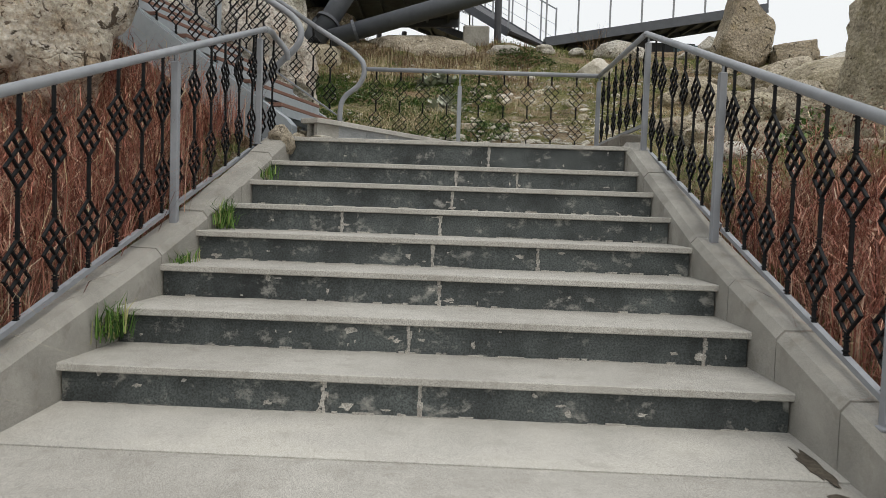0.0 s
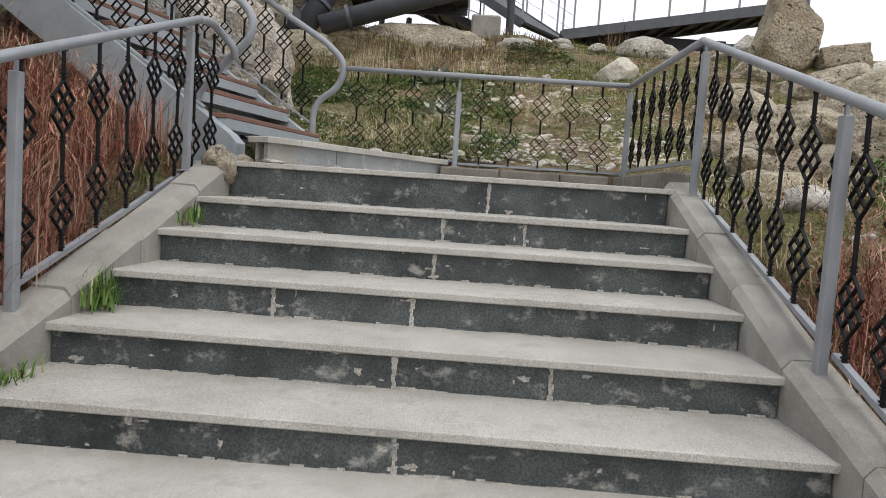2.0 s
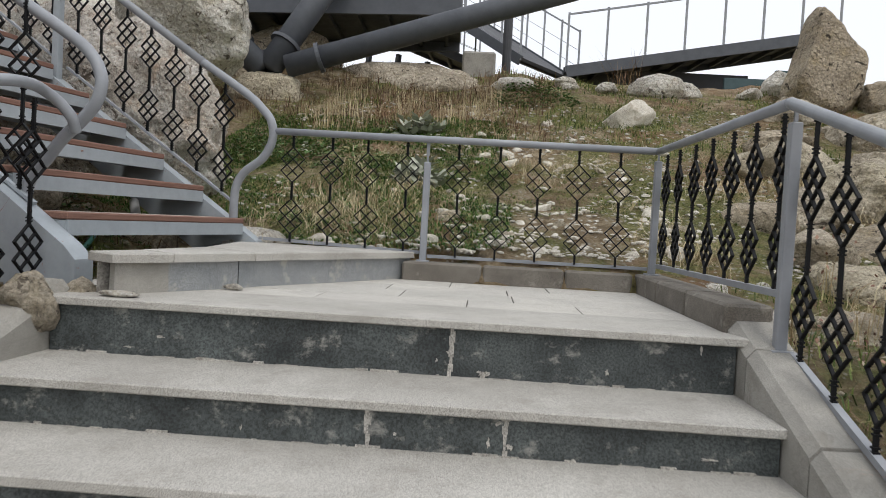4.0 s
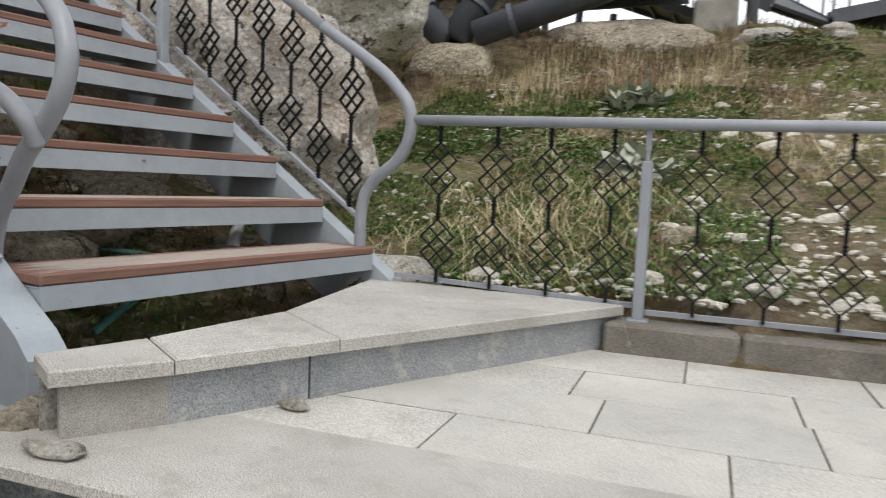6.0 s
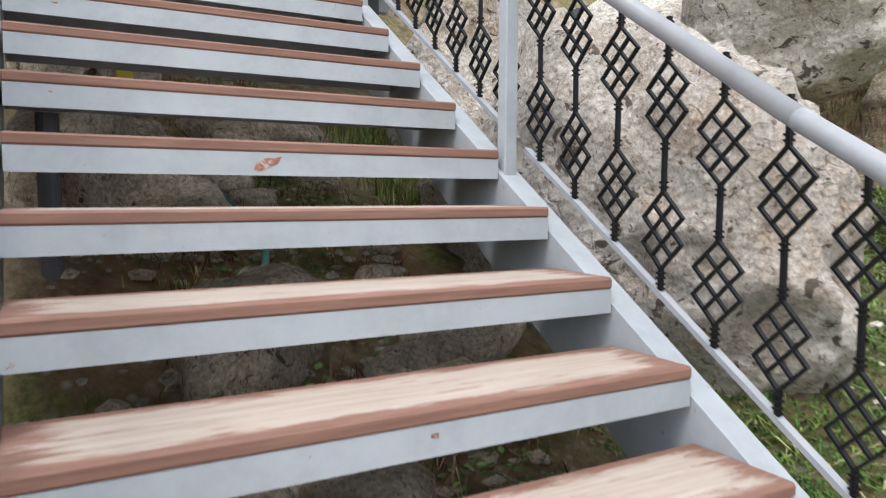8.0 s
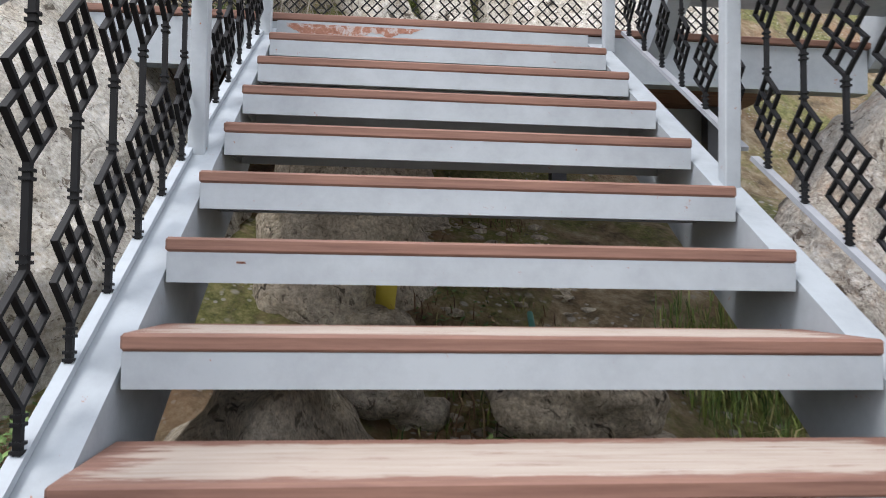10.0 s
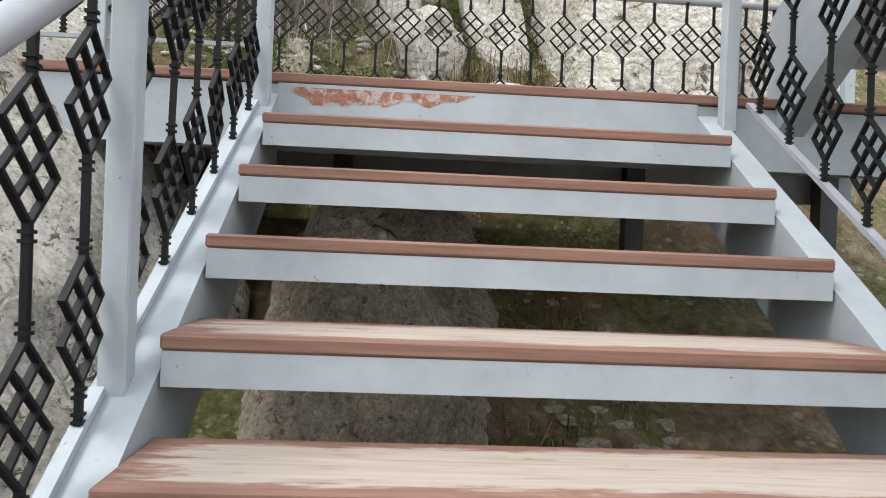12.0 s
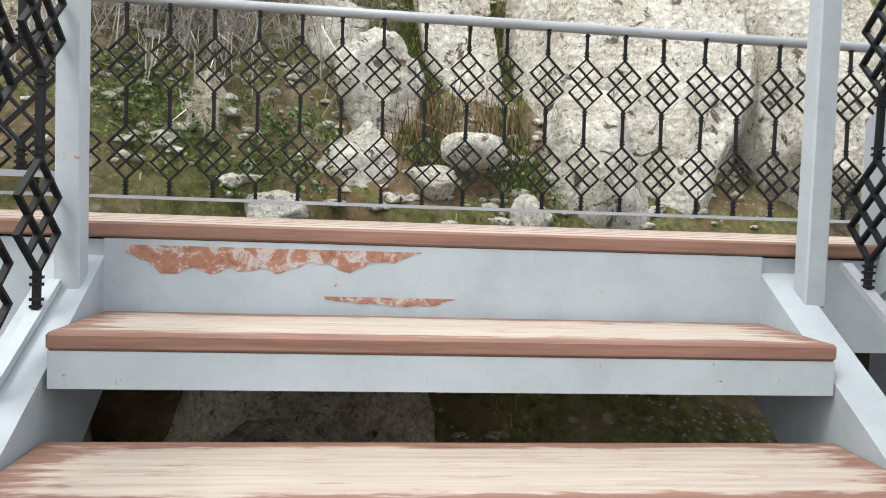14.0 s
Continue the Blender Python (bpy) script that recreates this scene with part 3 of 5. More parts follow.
def stair_kerb(side):
    """Sloped concrete copings beside the flight."""
    kerb = thing("stair_kerb", "weathered concrete kerb blocks beside the stone stairs", "kerb", kind="structure")
    y = 1.3
    top_y = Y1 + 7 * T1
    r = random.Random(11 + side)
    while y < top_y + 0.1:
        ln = r.uniform(0.5, 0.62)
        e = min(y + ln, top_y + 0.16)
        k0 = 1 + (y - Y1) / T1
        xa = (XL + XLD * (k0 - 1)) if side < 0 else (XR + XRD * (k0 - 1))
        k1 = 1 + (e - Y1) / T1
        xb = (XL + XLD * (k1 - 1)) if side < 0 else (XR + XRD * (k1 - 1))
        bm = bmesh.new()
        rise = r.uniform(-0.006, 0.006)
        ring = []
        for yy, xx in ((y + 0.004, xa), (e - 0.004, xb)):
            zt = slope_z(yy) + rise
            cs = [(0.0, -0.45), (0.0, -0.035), (0.03, 0.0), (0.165, 0.004), (0.175, -0.02), (0.175, -0.45)]
            ring.append([bm.verts.new((xx + side * o, yy, zt + h)) for o, h in cs])
        a, b = ring
        n = len(a)
        bm.faces.new(a)
        bm.faces.new(b[::-1])
        for i in range(n):
            bm.faces.new((a[i], b[i], b[(i + 1) % n], a[(i + 1) % n]))
        bmesh.ops.recalc_face_normals(bm, faces=bm.faces)
        part("kerb_block", bm, M_kerb, kerb)
        y = e
    return kerb


stair_kerb(-1)
stair_kerb(1)

# ---------------------------------------------------------------- landing of the stone flight
landing = thing("landing_floor", "pale stone pavers of the lower landing with thin joints", "floor", kind="structure")
TOP_Y = Y1 + 7 * T1
part("bed", box(-1.72, 1.10, TOP_Y + 0.4, 7.60, ZL - 0.3, ZL - 0.0035), M_grime, landing)
rng = random.Random(21)
PAVER_ROWS = ((6.175, (-0.59, 0.09, 0.595)), (6.475, (-1.05, -0.24, 0.308)), (6.80, (-0.90, -0.35, 0.292)), (7.122, (-0.03, 0.535)), (7.475, ()))
for (y0, joints), (y1, _) in zip(PAVER_ROWS, PAVER_ROWS[1:]):
    cuts = [-1.70, *joints, 1.085]
    for a, b in zip(cuts, cuts[1:]):
        part("paver", prism([(a + 0.003, y0 + 0.003), (b - 0.003, y0 + 0.003), (b - 0.003, y1 - 0.003), (a + 0.003, y1 - 0.003)], ZL - 0.03, ZL + rng.uniform(-0.0025, 0.0), 0.0015), M_paver, landing)

# low kerb round the landing
landing_kerb = thing("landing_kerb", "low grey concrete kerb round the landing", "kerb", kind="structure")
KH = 0.112
for a, b in ((-0.34, 0.15), (0.155, 0.65), (0.655, 1.06)):
    part("kerb_block", box(a, b - 0.004, 7.455, 7.63, ZL - 0.2, ZL + KH, 0.012), M_landing_kerb, landing_kerb)
for a, b in ((5.86, 6.42), (6.425, 6.98), (6.985, 7.63)):
    part("kerb_block", box(1.085, 1.27, a, b - 0.004, ZL - 0.2, ZL + KH, 0.012), M_landing_kerb, landing_kerb)

# half step that leads to the steel flight
half_step = thing("half_step", "triangular half step of pale slabs over blue-grey stone facing", "step", kind="structure")
HS = 0.166
A0, A1, A2, A3 = (-0.28, 7.57), (-0.935, 6.45), (-1.16, 6.045), (-1.315, 5.83)
B0, B1, B2, B3 = (-1.42, 7.70), (-1.29, 6.73), (-1.375, 6.20), (-1.47, 5.93)


def between(p, q, t):
    return p[0] + (q[0] - p[0]) * t, p[1] + (q[1] - p[1]) * t


for quad in ((A0, B0, between(B1, B0, 0.004), between(A1, A0, 0.003)), (A1, B1, between(B2, B1, 0.008), between(A2, A1, 0.008)), (A2, B2, B3, A3)):
    part("slab", prism(quad, ZL + HS - 0.038, ZL + HS + random.uniform(-0.002, 0.002), 0.005), M_tread, half_step)


def facing(p, q, material, z1, out=0.03):
    d = Vector((q[0] - p[0], q[1] - p[1], 0)).normalized()
    s = Vector((-d.y, d.x, 0))
    a, b = Vector((*p, 0)) + s * out, Vector((*q, 0)) + s * out
    return part("facing_panel", prism([(a.x, a.y), (b.x, b.y), (b.x + s.x * 0.04, b.y + s.y * 0.04), (a.x + s.x * 0.04, a.y + s.y * 0.04)], ZL - 0.05, z1), material, half_step)


facing(between(A3, A2, 0.1), A2, M_kerb, ZL + HS - 0.039)
facing(A2, between(A1, A0, -0.06), M_blue_riser, ZL + HS - 0.039)
facing(between(A1, A0, -0.055), A0, M_blue_riser, ZL + HS - 0.039)
part("core", prism([between(A0, B0, 0.12), between(B0, A0, 0.04), between(B1, A1, 0.1), between(B2, A2, 0.3), between(B3, A3, 0.4), between(A2, B2, 0.45), between(A1, B1, 0.22)], ZL - 0.1, ZL + HS - 0.04), M_mortar, half_step)


# ---------------------------------------------------------------- railings of the stone part
XRR, XLR = 1.205, -1.685
right_rail = thing("stair_railing", "grey steel handrail with black wrought-iron lattice balusters", "railing", group="railings of the stairs")
ys = (1.45, 2.30, 3.98, 5.68)
hand = lambda y: 2.735 + 0.316 * (y - 5.68)
bot = lambda y: (XRR + 0.055, y, 1.856 + 0.319 * (y - 5.68))
for y in ys:
    rail_post(right_rail, XRR + 0.02, y, slope_z(y) - 0.012, hand(y) - 0.022)
for a, b in zip(ys, ys[1:]):
    part("bottom_rail", bar(bot(a + 0.03), bot(b - 0.03), 0.026, 0.022), M_rail, right_rail)
    balusters(right_rail, bot(a), bot(b), 0.86, twist=2)
apex = (XRR, 5.68, hand(5.68))
corner = (1.175, 7.50, 2.745)
part("handrail", straight([(XRR, 1.40, hand(1.40)), apex], 0.0215), M_rail, right_rail)
part("handrail", straight([apex, corner], 0.0215), M_rail, right_rail)
rail_post(right_rail, corner[0], corner[1], ZL + KH - 0.002, 2.73)
part("bottom_rail", bar((XRR + 0.03, 5.72, ZL + 0.17), (1.20, 7.46, ZL + 0.17), 0.026, 0.026), M_rail, right_rail)
balusters(right_rail, (XRR + 0.03, 5.70, ZL + 0.17), (1.20, 7.48, ZL + 0.17), 0.66, 0.25)

far_rail = thing("landing_railing", "grey handrail with black lattice balusters along the landing", "railing", group="railings of the stairs")
S_JOIN = steel(1.065, 0.115, 0.79)
part("handrail", straight([corner, S_JOIN], 0.0215), M_rail, far_rail)
rail_post(far_rail, -0.225, 7.56, ZL + KH - 0.002, 2.66, 0.042)
part("pin", bar((-0.225, 7.56, 2.655), (-0.225, 7.56, 2.755), 0.02, 0.02), M_rail, far_rail)
part("bottom_rail", bar((1.16, 7.56, ZL + 0.145), (-0.20, 7.585, ZL + 0.145), 0.024, 0.02), M_rail, far_rail)
part("bottom_rail", bar((-0.25, 7.60, ZL + 0.165), (-1.30, 7.66, ZL + HS + 0.03), 0.024, 0.02), M_rail, far_rail)
balusters(far_rail, (1.16, 7.53, ZL + 0.15), (-0.225, 7.57, ZL + 0.15), 0.70, 0.275, 0.20, 0, 0.0058)
balusters(far_rail, (-0.225, 7.58, ZL + 0.17), (S_JOIN.x, S_JOIN.y + 0.05, ZL + 0.19), 0.68, 0.27, 0.13, 0, 0.0058)

left_rail = thing("stair_railing", "grey steel handrail with black wrought-iron lattice balusters", "railing", group="railings of the stairs")
ys = (1.45, 2.30, 3.99, 5.55)
hand = lambda y: 2.675 + 0.309 * (y - 5.60)
bot = lambda y: (XLR - 0.05, y, 1.80 + 0.307 * (y - 5.60))
for y in ys:
    rail_post(left_rail, XLR - 0.02, y, slope_z(y) - 0.012, hand(y) - 0.022)
for a, b in zip(ys, ys[1:]):
    part("bottom_rail", bar(bot(a + 0.03), bot(b - 0.03), 0.026, 0.022), M_rail, left_rail)
    balusters(left_rail, bot(a), bot(b), 0.86, twist=-3)
balusters(left_rail, bot(5.55), (XLR, 6.0, bot(5.85)[2]), 0.80, 0.2, 0.12)
part("bottom_rail", bar(bot(5.58), bot(5.80), 0.026, 0.022), M_rail, left_rail)
part("handrail", straight([(XLR, 1.40, hand(1.40)), (XLR, 5.60, hand(5.60))], 0.0215), M_rail, left_rail)
part("handrail_end", tube([(XLR, 5.60, 2.675), (XLR - 0.005, 5.74, 2.70), (XLR - 0.015, 5.88, 2.71), (XLR - 0.02, 5.97, 2.70), steel(-0.535, 0.27, 0.69), steel(-0.50, 0.235, 0.63), steel(-0.472, 0.24, 0.575)], 0.024), M_rail, left_rail)

# ---------------------------------------------------------------- steel flight with wooden treads
steel_stair = thing("steel_stair", "pale grey steel stairs with worn red-brown wooden treads", "stairs", STEEL)
HALF = (WR - WL) / 2
MID = (WR + WL) / 2
M_wood = worn_wood("worn_red_wood", 0.292, HALF)
M_deck = worn_wood("worn_deck_wood", 0.26, 2.10)
TD, TW = 0.292, 0.034


def plank_mesh():
    bm = box(-HALF, HALF, 0.0, TD, 0, TW, 0.006)
    me = bpy.data.meshes.new("plank")
    bm.to_mesh(me)
    bm.free()
    me.materials.append(M_wood)
    return me


def tray_mesh():
    bm = bmesh.new()
    box_into(bm, -HALF + 0.004, HALF - 0.004, 0.003, 0.014, -0.07, -0.0005)
    box_into(bm, -HALF + 0.004, HALF - 0.004, 0.008, TD - 0.01, -0.008, -0.003)
    box_into(bm, -HALF + 0.004, HALF - 0.004, TD - 0.016, TD - 0.01, -0.055, -0.009)
    for s in (-1, 1):
        box_into(bm, s * (HALF - 0.007) - 0.003, s * (HALF - 0.007) + 0.003, 0.015, TD - 0.017, -0.055, -0.009)
    me = bpy.data.meshes.new("tread_tray")
    bm.to_mesh(me)
    bm.free()
    me.materials.append(M_white)
    return me


PLANK, TRAY = plank_mesh(), tray_mesh()


def paint_chip(parent, x0, x1, y, z0, z1, seed, label="flaked paint showing rust primer"):
    """A ragged patch of bared primer on an upright face that looks down the flight."""
    r = random.Random(seed)
    bm = bmesh.new()
    n = 40
    top = [bm.verts.new((x0 + (x1 - x0) * i / n, y, z1)) for i in range(n + 1)]
    low = []
    depth = 0.55
    for i in range(n + 1):
        t = i / n
        depth = min(1, max(0.35, depth + r.uniform(-0.16, 0.16)))
        low.append(bm.verts.new((x0 + (x1 - x0) * t + r.uniform(-0.004, 0.004), y, z1 - (z1 - z0) * depth * (0.05 + 0.95 * smooth(1.0, 0.86, t)) * (0.4 + 0.6 * smooth(0, 0.12, t)))))
    for i in range(n):
        bm.faces.new((low[i], low[i + 1], top[i + 1], top[i]))
    return part("bare_primer", bm, M_primer, parent, label)


for k in range(1, N):
    m = pose(MID + random.uniform(-0.004, 0.004), k * T2, k * R2, 0, 0, random.uniform(-0.15, 0.15))
    plank = link_mesh("tread", PLANK, None, steel_stair, "", m)
    tray = link_mesh("tread_tray", TRAY, None, steel_stair, "pale painted steel tray under the tread", m)
    if k == 6:
        bm = bmesh.new()
        bm.faces.new([bm.verts.new((x, 0.0018, z)) for x, z in ((-0.117, -0.052), (-0.098, -0.058), (-0.06, -0.041), (-0.042, -0.033), (-0.03, -0.011), (-0.055, -0.018), (-0.078, -0.017), (-0.107, -0.031))])
        part("bare_primer", bm, M_primer, tray, "flaked paint showing rust primer")
    if k in (9, 12, 3):
        paint_chip(tray, 0.3 - 0.1 * k, 0.32 - 0.1 * k, 0.0018, -0.03, -0.02, k)


def stringer(u0, u1, material=M_white):
    c = -0.052
    lo, hi = 0.16, N * T2 + 0.03
    poly = [(lo, lo * GRADE + c - 0.02), (lo + 0.06, (lo + 0.06) * GRADE + c), (hi, hi * GRADE + c), (hi, hi * GRADE + c - 0.30), (lo + 0.32, -0.13), (lo, -0.13)]
    st = part("stringer", side_prism(poly, u0, u1), material, steel_stair)
    return st


stringer(WL - 0.115, WL - 0.004)
stringer(WR + 0.004, WR + 0.095)
part("stringer_foot", box(WL - 0.14, WL + 0.0, 0.15, 0.42, -0.30, -0.10, 0.006), M_white, steel_stair)
part("stringer_foot", box(WR + 0.0, WR + 0.10, 0.2, 0.42, -0.30, -0.10, 0.006), M_white, steel_stair)
for v in (2.3,):
    part("support_leg", straight([(WL + 0.12, v, v * GRADE - 0.2), (WL + 0.12, v, v * GRADE - 1.4)], 0.035), M_mid_steel, steel_stair)


def stair_rail(posts, curve, side):
    """Railing of the steel flight: end curve, sloped handrail, and posts at (u, v) with balusters between."""
    rail = thing("stair_railing", "pale grey tubular handrail with black wrought-iron lattice balusters", "railing", STEEL, "railings of the stairs")
    line = lambda v: (1.167 if side > 0 else 1.14) + GRADE * (v - 0.56)
    part("handrail", straight([curve[-1]] + [(u, v, line(v)) for u, v in posts], 0.0265), M_rail, rail)
    part("newel", tube(curve, 0.0265, 14, 8), M_rail, rail)
    for u, v in posts:
        rail_post(rail, u, v, v * GRADE - 0.075, line(v) - 0.02, 0.052, False, 0, M_white)
    out = 0.066 if side > 0 else -0.02
    rise = 0.045 if side > 0 else -0.035
    bot = lambda q, d: (q[0] + out, q[1] + d, (q[1] + d) * GRADE + rise)
    stops = [(curve[-1][0], 0.42)] + list(posts)
    for a, b in zip(stops, stops[1:]):
        part("bottom_rail", bar(bot(a, 0.03), bot(b, -0.03), 0.026, 0.015), M_rail if side > 0 else M_white, rail)
        balusters(rail, bot(a, 0), bot(b, 0), line(0) + 0.016 - rise, 0.19, 0.11)
    return rail


UR = WR - 0.03
stair_rail(((1.144, 1.82), (1.160, 3.18), (1.182, 4.44)), [(UR, 0.36, 0.22), (UR, 0.355, 0.41), (UR, 0.30, 0.52), (UR, 0.17, 0.62), (UR, 0.11, 0.74), (UR, 0.125, 0.85), (UR + 0.02, 0.20, 0.93), (UR + 0.045, 0.33, 1.03), (UR + 0.06, 0.66, 1.165 + GRADE * 0.10)], 1)
stair_rail(((-0.495, 1.92), (-0.499, 3.28), (-0.474, 4.44)), [(-0.43, 0.55, 0.16), (-0.437, 0.50, 0.36), (-0.45, 0.40, 0.46), (-0.462, 0.31, 0.55), (-0.461, 0.228, 0.62), (-0.462, 0.153, 0.70), (-0.458, 0.13, 0.78), (-0.452, 0.145, 0.84), (-0.444, 0.19, 0.905), (-0.436, 0.30, 0.99), (-0.44, 0.62, 1.14 + GRADE * 0.06)], -1)

# ---------------------------------------------------------------- upper landing
VL = N * T2
upper = thing("upper_landing", "steel landing with red-brown plank deck and pale fascia beam", "landing", STEEL)
rng = random.Random(8)
for v0 in np.arange(VL, VL + 1.55, 0.262):
    me = box(-2.10, 2.10, 0.002, 0.258, rng.uniform(-0.002, 0.002), TW, 0.005)
    part("deck_plank", me, M_deck, upper, "", pose(0.55, v0, N * R2))
part("fascia", box(WL - 0.004, WR + 0.004, VL + 0.006, VL + 0.03, N * R2 - 0.24, N * R2 - 0.003), M_white, upper)
part("fascia", box(-1.55, WL - 0.006, VL + 0.016, VL + 0.10, N * R2 - 0.235, N * R2 - 0.006), M_white, upper)
part("fascia", box(WR + 0.006, 2.6, VL + 0.016, VL + 0.10, N * R2 - 0.235, N * R2 - 0.006), M_white, upper)
part("back_beam", box(-1.55, 2.6, VL + 1.42, VL + 1.50, N * R2 - 0.235, N * R2 - 0.006), M_white, upper)
for u in (-1.4, -0.3, 1.3, 2.4):
    part("support_leg", box(u - 0.05, u + 0.05, VL + 1.30, VL + 1.40, N * R2 - 1.5, N * R2 - 0.01), M_mid_steel, upper)
fas = N * R2 - 0.012
paint_chip(upper, WL + 0.04, WL + 0.70, VL + 0.0045, fas - 0.075, fas - 0.004, 5)
paint_chip(upper, WL + 0.48, WL + 0.78, VL + 0.0045, fas - 0.135, fas - 0.11, 6)
for i in range(14):
    a = WL + 0.06 + rng.random() * (WR - WL - 0.15)
    b = fas - 0.05 - rng.random() * 0.15
    paint_chip(upper, a, a + rng.uniform(0.008, 0.03), VL + 0.0105, b - rng.uniform(0.004, 0.012), b, 50 + i)
paint_chip(upper, WR - 0.22, WR - 0.13, VL + 0.0105, fas - 0.185, fas - 0.165, 7)

VF = VL + 1.50
upper_rail = thing("landing_railing", "pale grey handrail with black lattice balusters on the upper landing", "railing", STEEL, "railings of the stairs")
DZ = N * R2 + TW
part("handrail", straight([(-1.5, VF, DZ + 0.893), (3.0, VF, DZ + 0.864)], 0.022), M_rail, upper_rail)
part("bottom_rail", bar((-1.5, VF, DZ + 0.07), (2.6, VF, DZ + 0.07), 0.02, 0.014), M_rail, upper_rail)
balusters(upper_rail, (-1.5, VF, DZ + 0.07), (2.6, VF, DZ + 0.07), 0.80, 0.176, 0.1)
for u in (-1.5, 2.6):
    rail_post(upper_rail, u, VF, DZ - 0.001, DZ + 0.88, 0.06, True, 0, M_white)
left_landing_rail = thing("landing_railing", "pale grey posts and black lattice balusters at the deck edge", "railing", STEEL, "railings of the stairs")
for u in (-1.08, -1.5):
    rail_post(left_landing_rail, u, VL + 0.06, DZ - 0.001, DZ + 0.88, 0.06, True, 0, M_white)
part("handrail", straight([(WL - 0.06, VL - 0.05, DZ + 0.89), (-1.5, VL + 0.06, DZ + 0.89)], 0.022), M_rail, left_landing_rail)
part("bottom_rail", bar((WL - 0.10, VL + 0.05, DZ + 0.10), (-1.5, VL + 0.06, DZ + 0.10), 0.02, 0.014), M_rail, left_landing_rail)
balusters(left_landing_rail, (WL - 0.1, VL + 0.05, DZ + 0.10), (-1.5, VL + 0.06, DZ + 0.10), 0.77, 0.176, 0.1)

part("brace", straight([(-1.15, VL + 0.08, N * R2 - 0.2), (-1.62, VL + 0.02, N * R2 - 1.35)], 0.03), M_white, upper)

# next flight, which turns back beside the first and climbs the other way
next_flight = thing("next_stair_flight", "pale grey steel flight with wooden treads climbing from the deck", "stairs", STEEL)
NV, NU0, NU1 = VL + 0.085, 1.40, 2.72
side_poly = [(NV, DZ - 0.135), (NV, DZ + 0.31), (NV - 2.7, DZ + 0.31 + 2.7 * GRADE), (NV - 2.7, DZ - 0.10 + 2.7 * GRADE), (NV - 0.07, DZ - 0.135)]
part("stringer", side_prism(side_poly, NU0, NU0 + 0.11), M_white, next_flight)
part("stringer", side_prism(side_poly, NU1 - 0.11, NU1), M_white, next_flight)
for i in range(1, 9):
    v, w = NV + 0.12 - i * T2, DZ + i * R2
    part("tread", box(NU0 + 0.115, NU1 - 0.115, v - TD, v, w - TW, w, 0.005), M_wood, next_flight)
    part("tread_tray", box(NU0 + 0.115, NU1 - 0.115, v - TD + 0.006, v - 0.006, w - TW - 0.065, w - TW - 0.002), M_white, next_flight)


# ---------------------------------------------------------------- rocks
def rock(name, label, centre, size, seed, material, cuts=9, level=4, turn=(0, 0, 0), rough=0.19, group="boulders", chop=()):
    r = random.Random(seed)
    bm = bmesh.new()
    bmesh.ops.create_icosphere(bm, subdivisions=level, radius=1)
    planes = []
    for _ in range(cuts):
        d = Vector((r.gauss(0, 1), r.gauss(0, 1), r.gauss(0, 0.8))).normalized()
        planes.append((d, r.uniform(0.58, 0.88)))
    planes += [(Vector(d).normalized(), h) for d, h in chop]
    off = Vector((r.uniform(-50, 50), r.uniform(-50, 50), r.uniform(-50, 50)))
    for v in bm.verts:
        p = v.co.copy()
        for d, h in planes:
            e = p.dot(d) - h
            if e > 0:
                p -= d * e * 0.93
        q = p * 1.3 + off
        f = noise.fractal(q, 0.9, 2.1, 5) * rough + (noise.ridged_multi_fractal(q * 2.6, 0.9, 2.2, 5, 1.0, 2.0) - 1.2) * rough * 0.22
        v.co = p * (1 + f)
    bmesh.ops.scale(bm, vec=Vector(size), verts=bm.verts)
    ob = part(name, bm, material, None, "", pose(*centre, *turn), True)
    return tagged(ob, label, "boulder", group)


def srock(label, u, v, w, size, seed, material, tilt=0, **k):
    c = steel(u, v, w)
    return rock("boulder", label, c, size, seed, material, turn=(0, tilt, TURN + random.Random(seed).uniform(-12, 12)), **k)


# banks of the stone flight
rock("boulder", "huge tan weathered boulder above the dry grass", (-4.68, 4.75, 2.75), (2.15, 0.95, 1.7), 1, M_tan_rock, level=6)
rock("boulder", "huge pitted grey boulder beside the steel stairs", (-7.3, 4.75, 4.3), (2.2, 1.05, 2.0), 2, M_lime, level=5)
srock("grey pitted boulder close beneath the upper stairs", -2.0, 4.2, 1.35, (1.62, 2.0, 2.15), 121, M_lime, level=6, rough=0.14, chop=(((0.66, -0.25, 0.72), 0.66),))
rock("boulder", "tall grey-brown rock face behind the railing", (5.45, 6.9, 2.5), (1.9, 1.4, 2.4), 3, M_grey_rock, level=6)
for i, (x, y, z, s) in enumerate(((3.2, 8.3, 2.15, 0.55), (2.5, 7.6, 1.95, 0.34), (3.9, 9.4, 2.6, 0.6), (2.3, 8.9, 2.3, 0.33), (4.8, 10.2, 3.0, 0.7), (2.0, 6.6, 1.75, 0.24), (1.75, 5.5, 1.5, 0.2), (3.0, 10.2, 2.9, 0.4))):
    rock("boulder", "weathered rock lying on the grassy slope", (x, y, z), (s * 1.2, s, s * 0.75), 30 + i, (M_brown_rock, M_grey_rock, M_under_rock)[i % 3], level=3, turn=(0, 0, i * 40))
rock("boulder", "big brown block of rock standing on the ridge", (4.62, 13.3, 4.66), (0.66, 0.55, 0.80), 44, M_brown_rock, 4, 5, (0, 6, 12), 0.1, chop=(((1, 0.2, 0.15), 0.56), ((-1, 0.1, 0.3), 0.54), ((0.1, -1, 0.2), 0.5), ((0.6, -0.3, 1), 0.66)))
rock("boulder", "brown rock on the ridge beside a block", (5.55, 13.2, 4.20), (0.55, 0.45, 0.42), 5, M_brown_rock, 18, 5, (0, 0, 0), 0.1)
